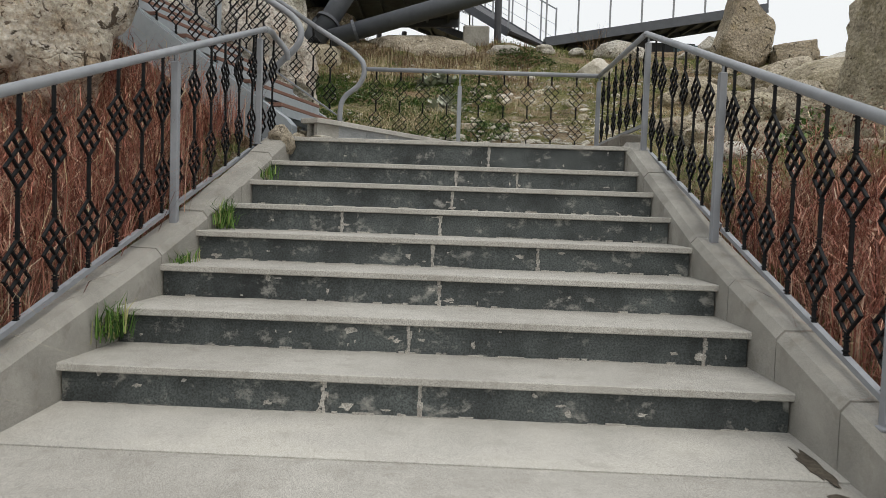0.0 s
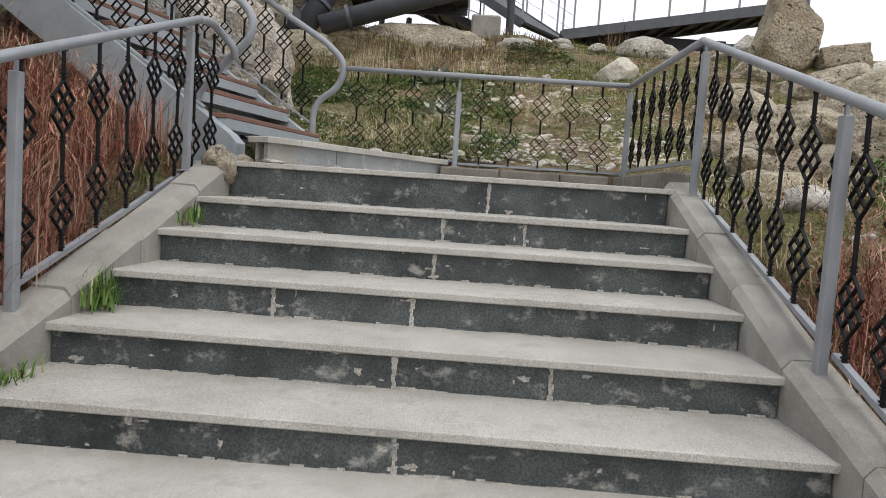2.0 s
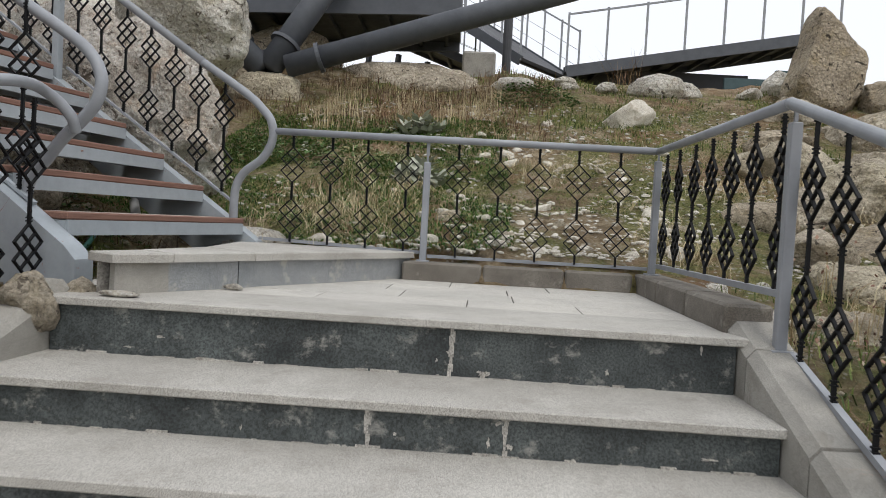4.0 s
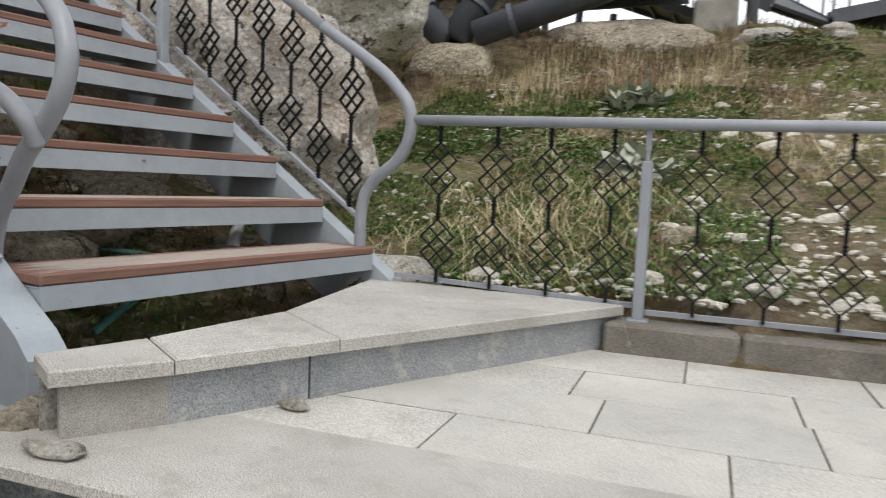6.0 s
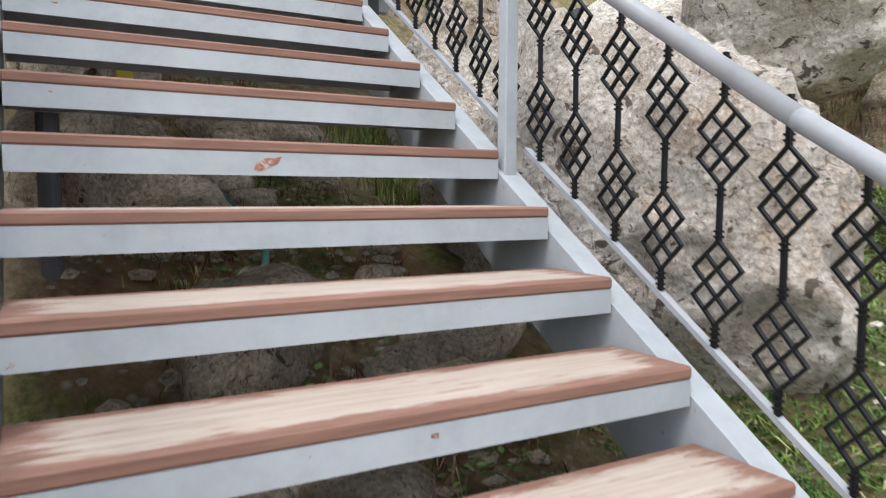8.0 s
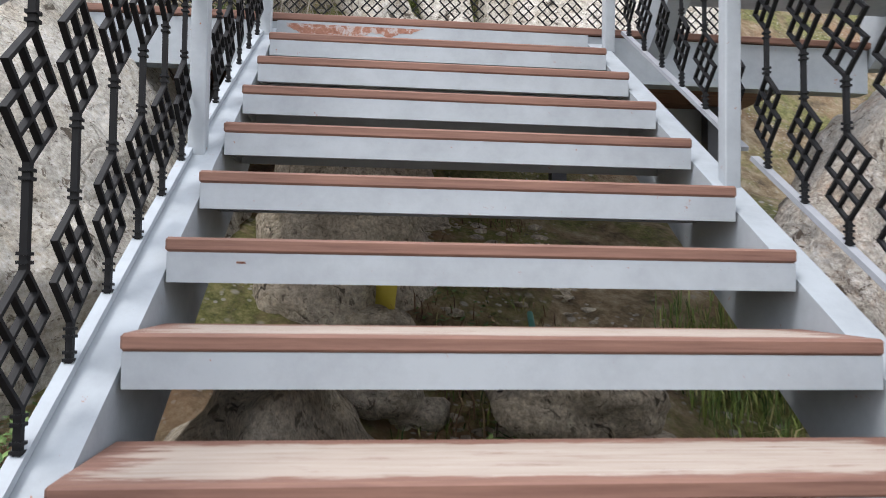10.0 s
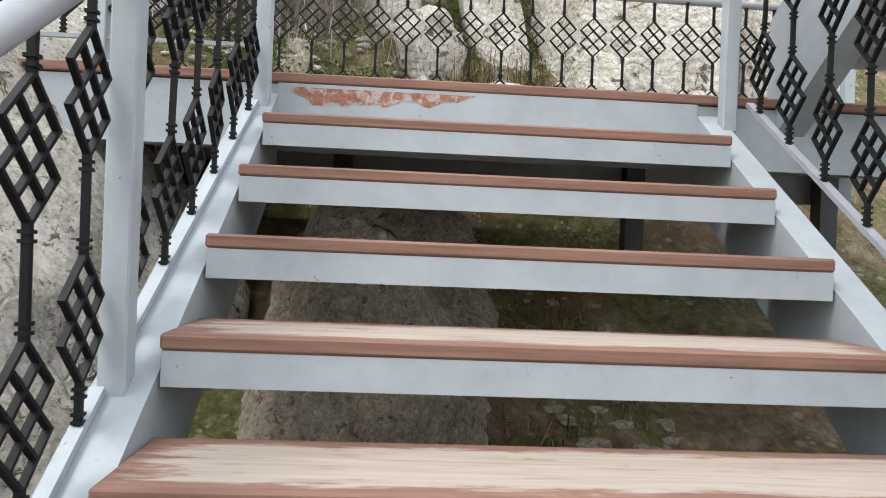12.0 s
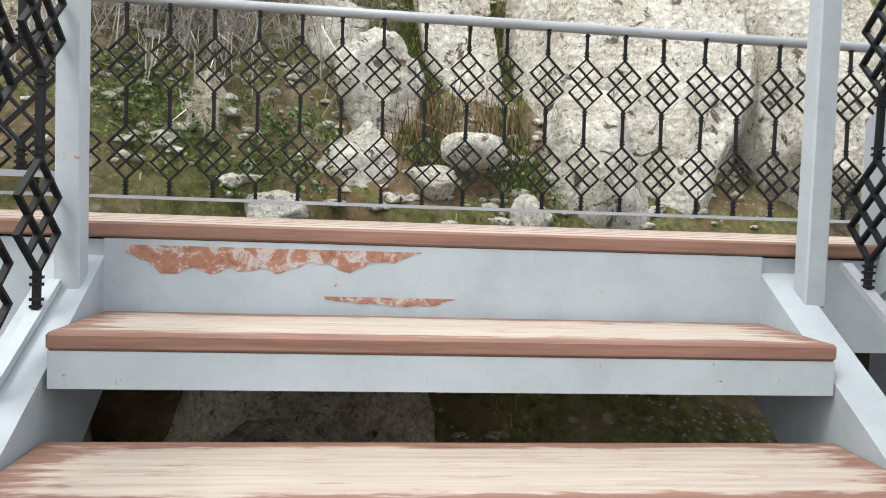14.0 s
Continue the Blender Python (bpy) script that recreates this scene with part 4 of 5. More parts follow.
rock("boulder", "flat pale rock on the ridge", (6.5, 13.6, 4.0), (0.8, 0.6, 0.5), 6, M_lime, 16, 5, (0, 0, 0), 0.12)
rock("backdrop_hill", "far grey rocky hillside", (22, 34, 3.0), (13, 8, 6.2), 7, M_far_rock, 9, 5, group="")

rng = random.Random(55)
for i, (x, y, q) in enumerate(((2.35, 7.9, 0.30), (2.9, 7.2, 0.42), (3.5, 7.9, 0.5), (2.6, 8.9, 0.36), (3.3, 9.3, 0.55), (4.1, 8.7, 0.6), (4.0, 10.2, 0.6), (5.0, 9.6, 0.8), (3.2, 11.0, 0.5), (4.6, 11.6, 0.7), (5.6, 11.4, 0.8), (2.2, 6.3, 0.2), (3.9, 12.5, 0.45), (2.6, 10.2, 0.3))):
    rock("boulder", "tumbled pale grey boulder on the bank below the ridge", (x, y, ground(x, y) + q * 0.12), (q * 0.95, q * 0.8, q * 0.62), 700 + i, (M_under_rock, M_grey_rock, M_brown_rock)[i % 3], 14, 5 if q > 0.35 else 4, (0, 0, rng.uniform(0, 180)))

# beside and beneath the steel flight
srock("pale conglomerate boulder close beside the steel stairs", 2.06, 2.25, 0.70, (0.78, 1.2, 1.25), 8, M_congl, level=6, rough=0.24, chop=(((0.55, -0.2, 0.8), 0.66),))
srock("pale conglomerate boulder near the upper landing", 2.25, 3.95, 1.75, (0.72, 0.70, 0.95), 9, M_congl, level=6)
srock("smooth pale boulder behind another boulder", 4.45, 3.2, 2.4, (0.82, 0.9, 0.8), 10, M_lime, level=5)
srock("pale boulder under the bridge pipes", 4.6, 4.6, 2.3, (0.8, 0.9, 0.8), 110, M_lime, level=4)
srock("flat pale stone at the foot of the handrail", 1.28, 0.42, 0.06, (0.26, 0.36, 0.12), 11, M_lime, level=3)
rng = random.Random(14)
for i in range(34):
    u, v = rng.uniform(-0.3, 1.05), rng.uniform(0.35, 4.3)
    c = steel(u, v, 0)
    s = rng.uniform(0.07, 0.24)
    rock("stone", "earthy stone lying beneath the open stairs", (c.x, c.y, ground(c.x, c.y) + s * 0.15), (s * 1.3, s, s * 0.7), 200 + i, M_under_rock, level=2, turn=(0, 0, rng.uniform(0, 180)), group="stones under the stairs")
srock("large earthy boulder beneath the steel stairs", -0.12, 3.0, 1.0, (0.34, 0.62, 0.55), 60, M_under_rock, level=5)
srock("large pale boulder beneath the upper treads", -0.08, 4.55, 1.75, (0.50, 0.62, 0.72), 62, M_under_rock, level=5)
srock("large earthy boulder beneath the upper deck", 0.0, 5.2, 2.1, (0.5, 0.5, 0.55), 64, M_under_rock, level=5)
srock("earthy boulder beneath the steel stairs", 0.25, 2.2, 0.55, (0.4, 0.35, 0.28), 61, M_under_rock, level=4)
srock("flat earthy slab under the open treads", 0.72, 3.6, 1.3, (0.35, 0.4, 0.22), 63, M_under_rock, level=4)

# outcrop beyond the upper landing
srock("great white limestone slab behind the upper railing", 1.78, 7.45, 3.9, (0.84, 0.95, 1.75), 16, M_lime, level=6, rough=0.13, chop=(((-0.1, -1, 0.35), 0.5),))
srock("white limestone slab beyond a diagonal crack", 2.62, 7.3, 4.0, (0.55, 0.9, 1.5), 217, M_lime, level=6, tilt=-10, rough=0.13, chop=(((-0.1, -1, 0.35), 0.55),))
srock("white limestone slab leaning in the grass behind the railing", 0.66, 7.6, 4.1, (0.27, 0.6, 1.15), 17, M_lime, level=5, tilt=-11, rough=0.13, chop=(((0, -1, 0.35), 0.5),))
srock("rounded white boulder among green grass", 0.15, 7.0, 3.66, (0.28, 0.34, 0.38), 18, M_lime, level=5)
srock("low pale rock with dry stems", 0.10, 6.72, 3.10, (0.36, 0.30, 0.36), 19, M_lime, level=5)
srock("pale rock behind grey twigs", -0.72, 6.95, 3.30, (0.30, 0.4, 0.48), 20, M_under_rock, level=5, rough=0.13)
srock("pale rock at the shrubs' edge", -1.55, 7.2, 3.7, (0.5, 0.6, 0.75), 21, M_lime, level=5, chop=(((0.2, -1, 0.5), 0.5),))
for i, (u, v, w, q) in enumerate(((-1.15, 6.75, 3.2, 0.24), (-1.45, 7.65, 4.15, 0.42), (-0.95, 7.4, 3.95, 0.34), (-0.45, 7.55, 4.0, 0.36), (-0.35, 6.75, 3.05, 0.22), (-0.15, 7.4, 4.1, 0.26), (-2.0, 7.0, 3.6, 0.45))):
    srock("pale weathered rock among bare grey twigs", u, v, w, (q, q, q * 1.25), 230 + i, M_lime if i % 2 else M_under_rock, level=5, rough=0.15, chop=(((0.1, -1, 0.5), 0.55),))
srock("small broken pale stone", 0.66, 6.52, 3.36, (0.18, 0.13, 0.12), 22, M_lime, level=3)
srock("small broken pale stone", 0.46, 6.45, 3.17, (0.14, 0.11, 0.09), 23, M_lime, level=3)
srock("small pale stone at the deck edge", -0.30, 6.35, 2.98, (0.18, 0.14, 0.13), 24, M_lime, level=3)
srock("small pale stone at the deck edge", 0.95, 6.42, 3.0, (0.12, 0.12, 0.14), 28, M_lime, level=3)
srock("pale outcrop high above the landing", 2.6, 9.4, 6.2, (1.7, 1.2, 2.0), 25, M_lime, level=5)
srock("pale outcrop high above the landing", 0.3, 9.8, 6.1, (1.2, 1.0, 1.6), 26, M_lime, level=5)
srock("pale outcrop high above the landing", -1.8, 9.4, 5.6, (1.2, 1.0, 1.6), 27, M_lime, level=5)
srock("pale broken rock among the shrubs", -1.05, 7.6, 4.1, (0.42, 0.4, 0.45), 130, M_lime, level=4)
srock("pale broken rock among the shrubs", -0.25, 8.1, 4.55, (0.5, 0.45, 0.5), 131, M_lime, level=4)
srock("pale broken rock among the grey shrubs", -1.75, 7.9, 4.5, (0.6, 0.5, 0.7), 135, M_lime, level=4)
srock("pale ledge above the landing", 1.25, 8.3, 5.2, (0.6, 0.6, 0.9), 132, M_lime, level=4)
srock("pale foot of the outcrop beside the deck", 1.35, 6.75, 3.25, (0.36, 0.3, 0.5), 133, M_lime, level=4)
srock("pale rock standing beside the upper deck", -2.6, 6.9, 3.6, (0.7, 0.7, 0.9), 29, M_lime, level=5)
rock("rubble", "broken pinkish concrete at the end of the top step", (-1.56, 5.72, 1.85), (0.10, 0.13, 0.12), 70, M_under_rock, 9, 4, group="rubble at the half step")
rock("rubble", "broken pinkish concrete under the half step", (-1.50, 5.95, 1.84), (0.11, 0.10, 0.11), 71, M_under_rock, 9, 4, group="rubble at the half step")
rock("rubble", "chip of mortar lying at the half step", (-1.27, 5.80, ZL + 0.012), (0.10, 0.05, 0.014), 72, M_lime, 9, 2, group="rubble at the half step")
rock("rubble", "chip of mortar lying at the half step", (-0.98, 6.30, ZL + 0.014), (0.05, 0.03, 0.016), 73, M_lime, 9, 2, group="rubble at the half step")

# stones scattered over the slope behind the lower landing
rng = random.Random(31)
for i in range(120):
    x, y = rng.uniform(-1.0, 3.4) if i % 3 else rng.uniform(0.3, 1.6), 7.8 + 4.5 * rng.random() ** 1.5
    q = rng.choice((0.02, 0.025, 0.03, 0.035, 0.04, 0.05, 0.06, 0.09))
    rock("stone", "pale stone lying in the turf of the slope", (x, y, ground(x, y) - q * 0.1), (q * 1.5, q, q * 0.75), 300 + i, M_pale_stone if i % 4 else M_grey_rock, 22, 2, (rng.uniform(-25, 25), rng.uniform(-25, 25), rng.uniform(0, 180)), 0.12, "stones on the slope").data.shade_flat()


def gravel(name, label, spots, sizes, material, seed):
    """Many small broken stones in one sheet."""
    r = np.random.RandomState(seed)
    ico = bmesh.new()
    bmesh.ops.create_icosphere(ico, subdivisions=1, radius=1)
    ico.verts.ensure_lookup_table()
    v0 = np.array([v.co for v in ico.verts])
    f0 = np.array([[v.index for v in f.verts] for f in ico.faces])
    ico.free()
    vs, fs = [], []
    for i, p in enumerate(spots):
        s = r.uniform(*sizes) * r.uniform(0.5, 1.0)
        q = v0 * r.uniform(0.7, 1.25, (len(v0), 1)) * np.array([s * 1.4, s, s * 0.55])
        a = r.uniform(0, 6.28)
        rot = np.array([[math.cos(a), -math.sin(a), 0], [math.sin(a), math.cos(a), 0], [0, 0, 1]])
        vs.append(q @ rot.T + np.array(p))
        fs.append(f0 + i * len(v0))
    me = bpy.data.meshes.new(name)
    me.from_pydata(np.concatenate(vs).tolist(), [], np.concatenate(fs).tolist())
    return tagged(link_mesh(name, me, material), label, "stones", kind="stuff")


rng = random.Random(77)
gravel("gravel", "pale grit and chips of stone in the turf", [(x, y, ground(x, y)) for x, y in ((rng.uniform(-2.2, 4.0), 7.7 + 5 * rng.random() ** 1.6) for _ in range(3600)) if noise.noise((x * 0.9, y * 0.9, 2)) > -0.3 + 0.35 * (x < -0.1)], (0.010, 0.038), M_pale_stone, 3)
gravel("gravel", "earthy chips and litter beneath the stairs", [(q.x, q.y, ground(q.x, q.y)) for q in (steel(rng.uniform(-0.4, 1.1), rng.uniform(0.2, 5.5), 0) for _ in range(900))], (0.012, 0.05), M_under_rock, 4)
gravel("gravel", "chips of stone on the kerb strip", [(x, y, ground(x, y)) for x, y in ((rng.choice((-1.9, 1.40)) + rng.gauss(0, 0.05), rng.uniform(1.8, 7.4)) for _ in range(260))], (0.006, 0.02), M_under_rock, 5)
rock("stone", "long white stone high on the slope", (1.87, 12.0, 3.62), (0.42, 0.22, 0.22), 41, M_pale_stone, 22, 4, (15, -20, 20), 0.1, group="stones on the slope")
rock("stone", "white stone beside the bottom rail", (-0.93, 7.83, 2.07), (0.12, 0.075, 0.06), 42, M_pale_stone, 9, 3, group="stones on the slope")
rock("stone", "flat stone under the corner of the railing", (0.95, 7.80, 2.02), (0.26, 0.14, 0.06), 43, M_pale_stone, 9, 3, group="stones on the slope")

# ---------------------------------------------------------------- bridges on the ridge
pipes = thing("pipe_support", "thick dark grey steel pipes meeting in one foot", "support")
J = Vector((-2.85, 12.5, 4.12))
for p, q, r in ((J + Vector((0.3, 0, 0.05)), Vector((3.3, 12.9, 6.1)), 0.15), (J, Vector((-5.6, 12.9, 6.35)), 0.17), (J + Vector((0.05, 0, 0)), Vector((-1.75, 13.4, 6.3)), 0.17), (J + Vector((-0.1, 0.2, 0)), Vector((-3.2, 16.5, 6.3)), 0.13)):
    pipe = part("pipe", straight([p, q], r, 20), M_mid_steel, pipes, "", None, True)
    d = (q - p).normalized()
    part("flange", straight([p + d * 0.42, p + d * 0.47], r + 0.045, 20), M_mid_steel, pipe)
rock("boulder", "dark rock at the foot of the pipes", J + Vector((0, 0.1, -0.35)), (0.6, 0.4, 0.35), 90, M_grey_rock, 9, 4)
rock("boulder", "pinkish rock beneath the footbridge pipes", J + Vector((1.75, 1.4, 0.0)), (1.3, 0.55, 0.52), 91, M_under_rock, 9, 4)
rock("boulder", "dark brown rock behind the pipe foot", J + Vector((-0.5, 1.7, 0.15)), (1.5, 0.7, 0.85), 92, M_brown_rock, 9, 4)
rock("boulder", "dark brown rock behind the pipe foot", J + Vector((-3.0, 1.6, 0.3)), (1.6, 0.8, 1.0), 93, M_brown_rock, 9, 4)
rock("boulder", "grey rock under the sloping footbridge", (0.9, 15.4, 4.3), (0.7, 0.5, 0.4), 94, M_grey_rock, 9, 4)


def walkway(name, label, p, q, width, posts, height, deck=0.16, mid=True, sides=(-1, 1)):
    """A footbridge of beams and joists with a post-and-wire parapet."""
    w = thing(name, label, "footbridge")
    p, q = Vector(p), Vector(q)
    d = (q - p).normalized()
    s = d.cross(Vector((0, 0, 1))).normalized()
    for o in (-1, 1):
        part("edge_beam", bar(p + s * o * width / 2, q + s * o * width / 2, 0.07, deck), M_mid_steel, w)
    part("deck", bar(p + Vector((0, 0, 0.03)), q + Vector((0, 0, 0.03)), width - 0.08, 0.05), M_dark_steel, w)
    n = max(3, int((q - p).length / 0.45))
    for i in range(n + 1):
        c = p.lerp(q, (i + 0.5) / (n + 1)) - Vector((0, 0, 0.04))
        part("joist", bar(c - s * (width / 2 - 0.04), c + s * (width / 2 - 0.04), 0.05, 0.08), M_dark_steel, w)
    for o in sides:
        for i in range(posts):
            c = p.lerp(q, i / (posts - 1)) + s * o * width / 2
            part("parapet_post", bar(c, c + Vector((0, 0, height)), 0.035, 0.035), M_rail, w)
        for h in ((0.97, 0.62, 0.32) if mid else (0.97,)):
            a, b = p + s * o * width / 2, q + s * o * width / 2
            part("parapet_rail", bar(a + Vector((0, 0, height * h)), b + Vector((0, 0, height * h)), 0.03 if h > 0.9 else 0.008, 0.03 if h > 0.9 else 0.008), M_rail, w)
    return w


walkway("footbridge", "dark steel footbridge along the ridge with thin railing", (1.40, 16.9, 5.06), (6.3, 17.3, 6.02), 1.3, 8, 1.05, 0.2, False, (1,))
walkway("footbridge", "sloping dark steel footbridge seen from beneath", (1.15, 15.9, 4.95), (-3.0, 18.6, 8.0), 2.1, 14, 1.0)
walkway("footbridge", "far dark steel footbridge with pale railing", (-0.2, 18.6, 5.5), (-5.5, 18.9, 7.5), 1.2, 16, 0.9)
walkway("footbridge", "dark steel deck over the pipe supports", (-7.0, 14.3, 5.1), (-0.4, 14.6, 5.35), 2.2, 12, 1.0, 0.3)
shed = thing("retaining_panel", "teal sheet-metal panels beneath the footbridge", "panel")
for i in range(2):
    part("panel", box(4.3 + i * 0.9, 5.17 + i * 0.9, 16.5, 16.56, 4.3, 4.72 + 0.16 * i, 0.006), M_teal, shed)
    part("ledge", box(4.3 + i * 0.9, 5.17 + i * 0.9, 16.40, 16.50, 4.60 + 0.16 * i, 4.68 + 0.16 * i, 0.006), M_teal, shed)
    part("panel", box(4.3 + i * 0.9, 5.17 + i * 0.9, 16.45, 16.52, 4.74 + 0.16 * i, 5.12 + 0.17 * i, 0.006), M_teal, shed)
# wall below the footbridge; its dark steel colour stands in for the shade there
part("wall", prism([(1.5, 17.2), (5.0, 17.3), (5.0, 17.4), (1.5, 17.3)], 3.6, 5.35), M_dark_steel, shed, "wall coloured dark for the shade under the footbridge")
trestle = thing("bridge_trestle", "thin steel trestle carrying the far footbridge", "support")
for i in range(5):
    x = -3.2 + i * 0.62
    part("leg", bar((x, 18.4, 3.9), (x + 0.1, 18.5, 6.0 - i * 0.13), 0.09, 0.09), M_mid_steel, trestle)
    part("diagonal", bar((x + 0.02, 18.4, 4.25), (x + 0.64, 18.5, 5.5 - i * 0.1), 0.06, 0.06), M_mid_steel, trestle)
pier = thing("bridge_pier", "rough pale concrete block carrying the footbridge", "pier")
part("block", box(-0.32, 0.18, 14.0, 14.5, 3.9, 4.83, 0.03), M_kerb, pier)
part("stub", straight([(0.35, 14.6, 4.2), (0.35, 14.6, 5.6)], 0.07), M_dark_steel, pier)


# ---------------------------------------------------------------- plants
def blades(name, label, spots, material, heights, width, lean, bend=0.35, seed=0, group=""):
    """One object of many tapered, bent stems."""
    r = np.random.RandomState(seed)
    n = len(spots)
    base = np.array(spots)
    a = r.uniform(0, 2 * np.pi, n)
    h = r.uniform(heights[0], heights[1], n)
    out = np.stack([np.cos(a), np.sin(a), np.zeros(n)], 1)
    side = np.stack([-np.sin(a), np.cos(a), np.zeros(n)], 1) * (width * r.uniform(0.6, 1.3, n) / 2)[:, None]
    l = r.uniform(0.1, 1, n)[:, None] * lean
    up = np.array([0, 0, 1.0])
    mid = base + (up + out * l * 0.6) * (h * 0.55)[:, None]
    tip = base + (up * (1 - bend * l) + out * l * (1 + bend)) * h[:, None]
    v = np.concatenate([base - side, base + side, mid - side * 0.8, mid + side * 0.8, tip], 0)
    i = np.arange(n)
    quads = np.stack([i, i + n, i + 3 * n, i + 2 * n], 1).tolist()
    tris = np.stack([i + 2 * n, i + 3 * n, i + 4 * n], 1).tolist()
    me = bpy.data.meshes.new(name)
    me.from_pydata(v.tolist(), [], quads + tris)
    return tagged(link_mesh(name, me, material), label, "plants", group, "stuff")


def scatter(n, x0, x1, y0, y1, keep, seed, lift=-0.01):
    r = random.Random(seed)
    out = []
    tries = 0
    while len(out) < n and tries < n * 12:
        tries += 1
        x, y = r.uniform(x0, x1), r.uniform(y0, y1)
        if keep(x, y, r):
            out.append((x, y, ground(x, y) + lift))
    return out


def patchy(scale, limit, shift=0.0):
    return lambda x, y, r: noise.noise((x * scale + shift, y * scale, shift)) > limit + r.uniform(-0.25, 0.25)


def clumped(n, per, x0, x1, y0, y1, keep, seed, radius):
    """Spots gathered in tufts."""
    r = random.Random(seed + 1)
    out = []
    for x, y, z in scatter(n, x0, x1, y0, y1, keep, seed):
        for _ in range(per):
            dx, dy = r.gauss(0, radius), r.gauss(0, radius)
            out.append((x + dx, y + dy, ground(x + dx, y + dy) - 0.01))
    return out


off_left = lambda x, y, r: x < -1.92 and not (y > 5.55 and x > -6.5)
off_right = lambda x, y, r: x > 1.42
blades("dry_shrub_stems", "dense red-brown dry stems on the bank", clumped(760, 30, -4.4, -1.95, 1.0, 5.4, off_left, 1, 0.10), M_red_stem, (0.15, 0.75), 0.005, 1.0, 0.2, 1)
blades("dry_shrub_stems", "dense red-brown dry stems on the bank", clumped(620, 28, 1.5, 3.6, 1.0, 4.7, off_right, 2, 0.10), M_red_stem, (0.12, 0.55), 0.005, 1.0, 0.2, 2)
blades("dry_grass", "pale dry grass among the red stems", clumped(260, 16, -4.4, -1.95, 0, 5.4, off_left, 3, 0.05), M_straw, (0.15, 0.45), 0.006, 0.8, 0.4, 3)
blades("dry_grass", "pale dry grass among the red stems", clumped(130, 16, 1.42, 4.4, 0, 7.4, off_right, 4, 0.05), M_straw, (0.15, 0.4), 0.006, 0.8, 0.4, 4)
strip = lambda x, y, r: True
blades("kerb_grass", "short green grass along the stair kerb", clumped(120, 10, -1.98, -1.80, 0.5, 5.6, strip, 5, 0.03), M_grass, (0.03, 0.11), 0.005, 1.0, 0.4, 5)
blades("kerb_grass", "short green grass along the stair kerb", clumped(90, 10, 1.32, 1.46, 0.5, 5.6, strip, 6, 0.03), M_grass, (0.03, 0.09), 0.005, 1.0, 0.4, 6)

north_ok = lambda x, y, r: y > 7.72 and not (x < -1.3 and y < 7.95)
g1 = patchy(0.8, -0.12)
blades("turf", "short green turf on the slope", scatter(46000, -2.6, 4.5, 7.7, 13.0, lambda x, y, r: north_ok(x, y, r) and g1(x, y, r), 7), M_grass, (0.012, 0.04), 0.008, 2.0, 0.5, 7)
blades("turf", "lush green turf beside the boulder", scatter(36000, -2.6, 0.35, 7.75, 11.9, lambda x, y, r: north_ok(x, y, r) and noise.noise((x, y, 3)) > -0.35, 8), M_lush, (0.02, 0.06), 0.009, 2.0, 0.5, 8)
s1 = patchy(0.9, 0.2, 5.0)
blades("straw", "flattened straw on the slope", clumped(200, 12, -1.2, 3.4, 7.8, 11.5, lambda x, y, r: north_ok(x, y, r) and s1(x, y, r), 9, 0.08), M_straw, (0.06, 0.20), 0.004, 2.6, 0.9, 9)
blades("straw", "flattened straw beside the boulder", clumped(40, 16, -1.5, -0.3, 8.0, 9.2, north_ok, 10, 0.10), M_straw, (0.08, 0.26), 0.004, 3.0, 0.9, 10)
blades("tall_dry_grass", "tall dry grass below the ridge", clumped(42, 16, -2.0, 0.2, 11.4, 13.0, lambda x, y, r: True, 11, 0.10), M_straw, (0.12, 0.36), 0.005, 0.5, 0.3, 11)
blades("brown_grass", "brown dead grass below the ridge", clumped(330, 18, -5.0, 1.0, 11.4, 14.2, lambda x, y, r: True, 12, 0.12), M_brown_grass, (0.05, 0.22), 0.007, 0.9, 0.4, 12)
blades("turf", "green tufts near the ridge", clumped(260, 22, -2.0, 5.0, 11.0, 14.2, patchy(0.8, 0.0, 9), 13, 0.10), M_grass, (0.03, 0.12), 0.009, 1.0, 0.4, 13)
blades("leaf_litter", "dry brown litter along the kerb", clumped(150, 12, 1.31, 1.45, 1.8, 5.7, strip, 14, 0.03), M_brown_grass, (0.015, 0.06), 0.008, 2.4, 0.8, 14)
blades("leaf_litter", "dry brown litter along the kerb", clumped(120, 12, -1.98, -1.82, 1.8, 5.6, strip, 15, 0.03), M_brown_grass, (0.015, 0.06), 0.008, 2.4, 0.8, 15)


def leafy(name, label, spots, material, size, seed, flat=0.5, group=""):
    """Many small pointed leaves, each its own island."""
    r = np.random.RandomState(seed)
    n = len(spots)
    c = np.array(spots)
    a, t = r.uniform(0, 2 * np.pi, n), r.uniform(-0.2, 1.1, n) * flat
    L = size * r.uniform(0.6, 1.3, n)
    d = np.stack([np.cos(a) * np.cos(t), np.sin(a) * np.cos(t), np.sin(t)], 1) * L[:, None]
    s = np.stack([-np.sin(a), np.cos(a), r.uniform(-0.3, 0.3, n)], 1) * (L * 0.28)[:, None]
    v = np.concatenate([c, c + d * 0.5 + s, c + d, c + d * 0.5 - s], 0)
    i = np.arange(n)
    me = bpy.data.meshes.new(name)
    me.from_pydata(v.tolist(), [], np.stack([i, i + n, i + 2 * n, i + 3 * n], 1).tolist())
    return tagged(link_mesh(name, me, material), label, "plants", group, "stuff")


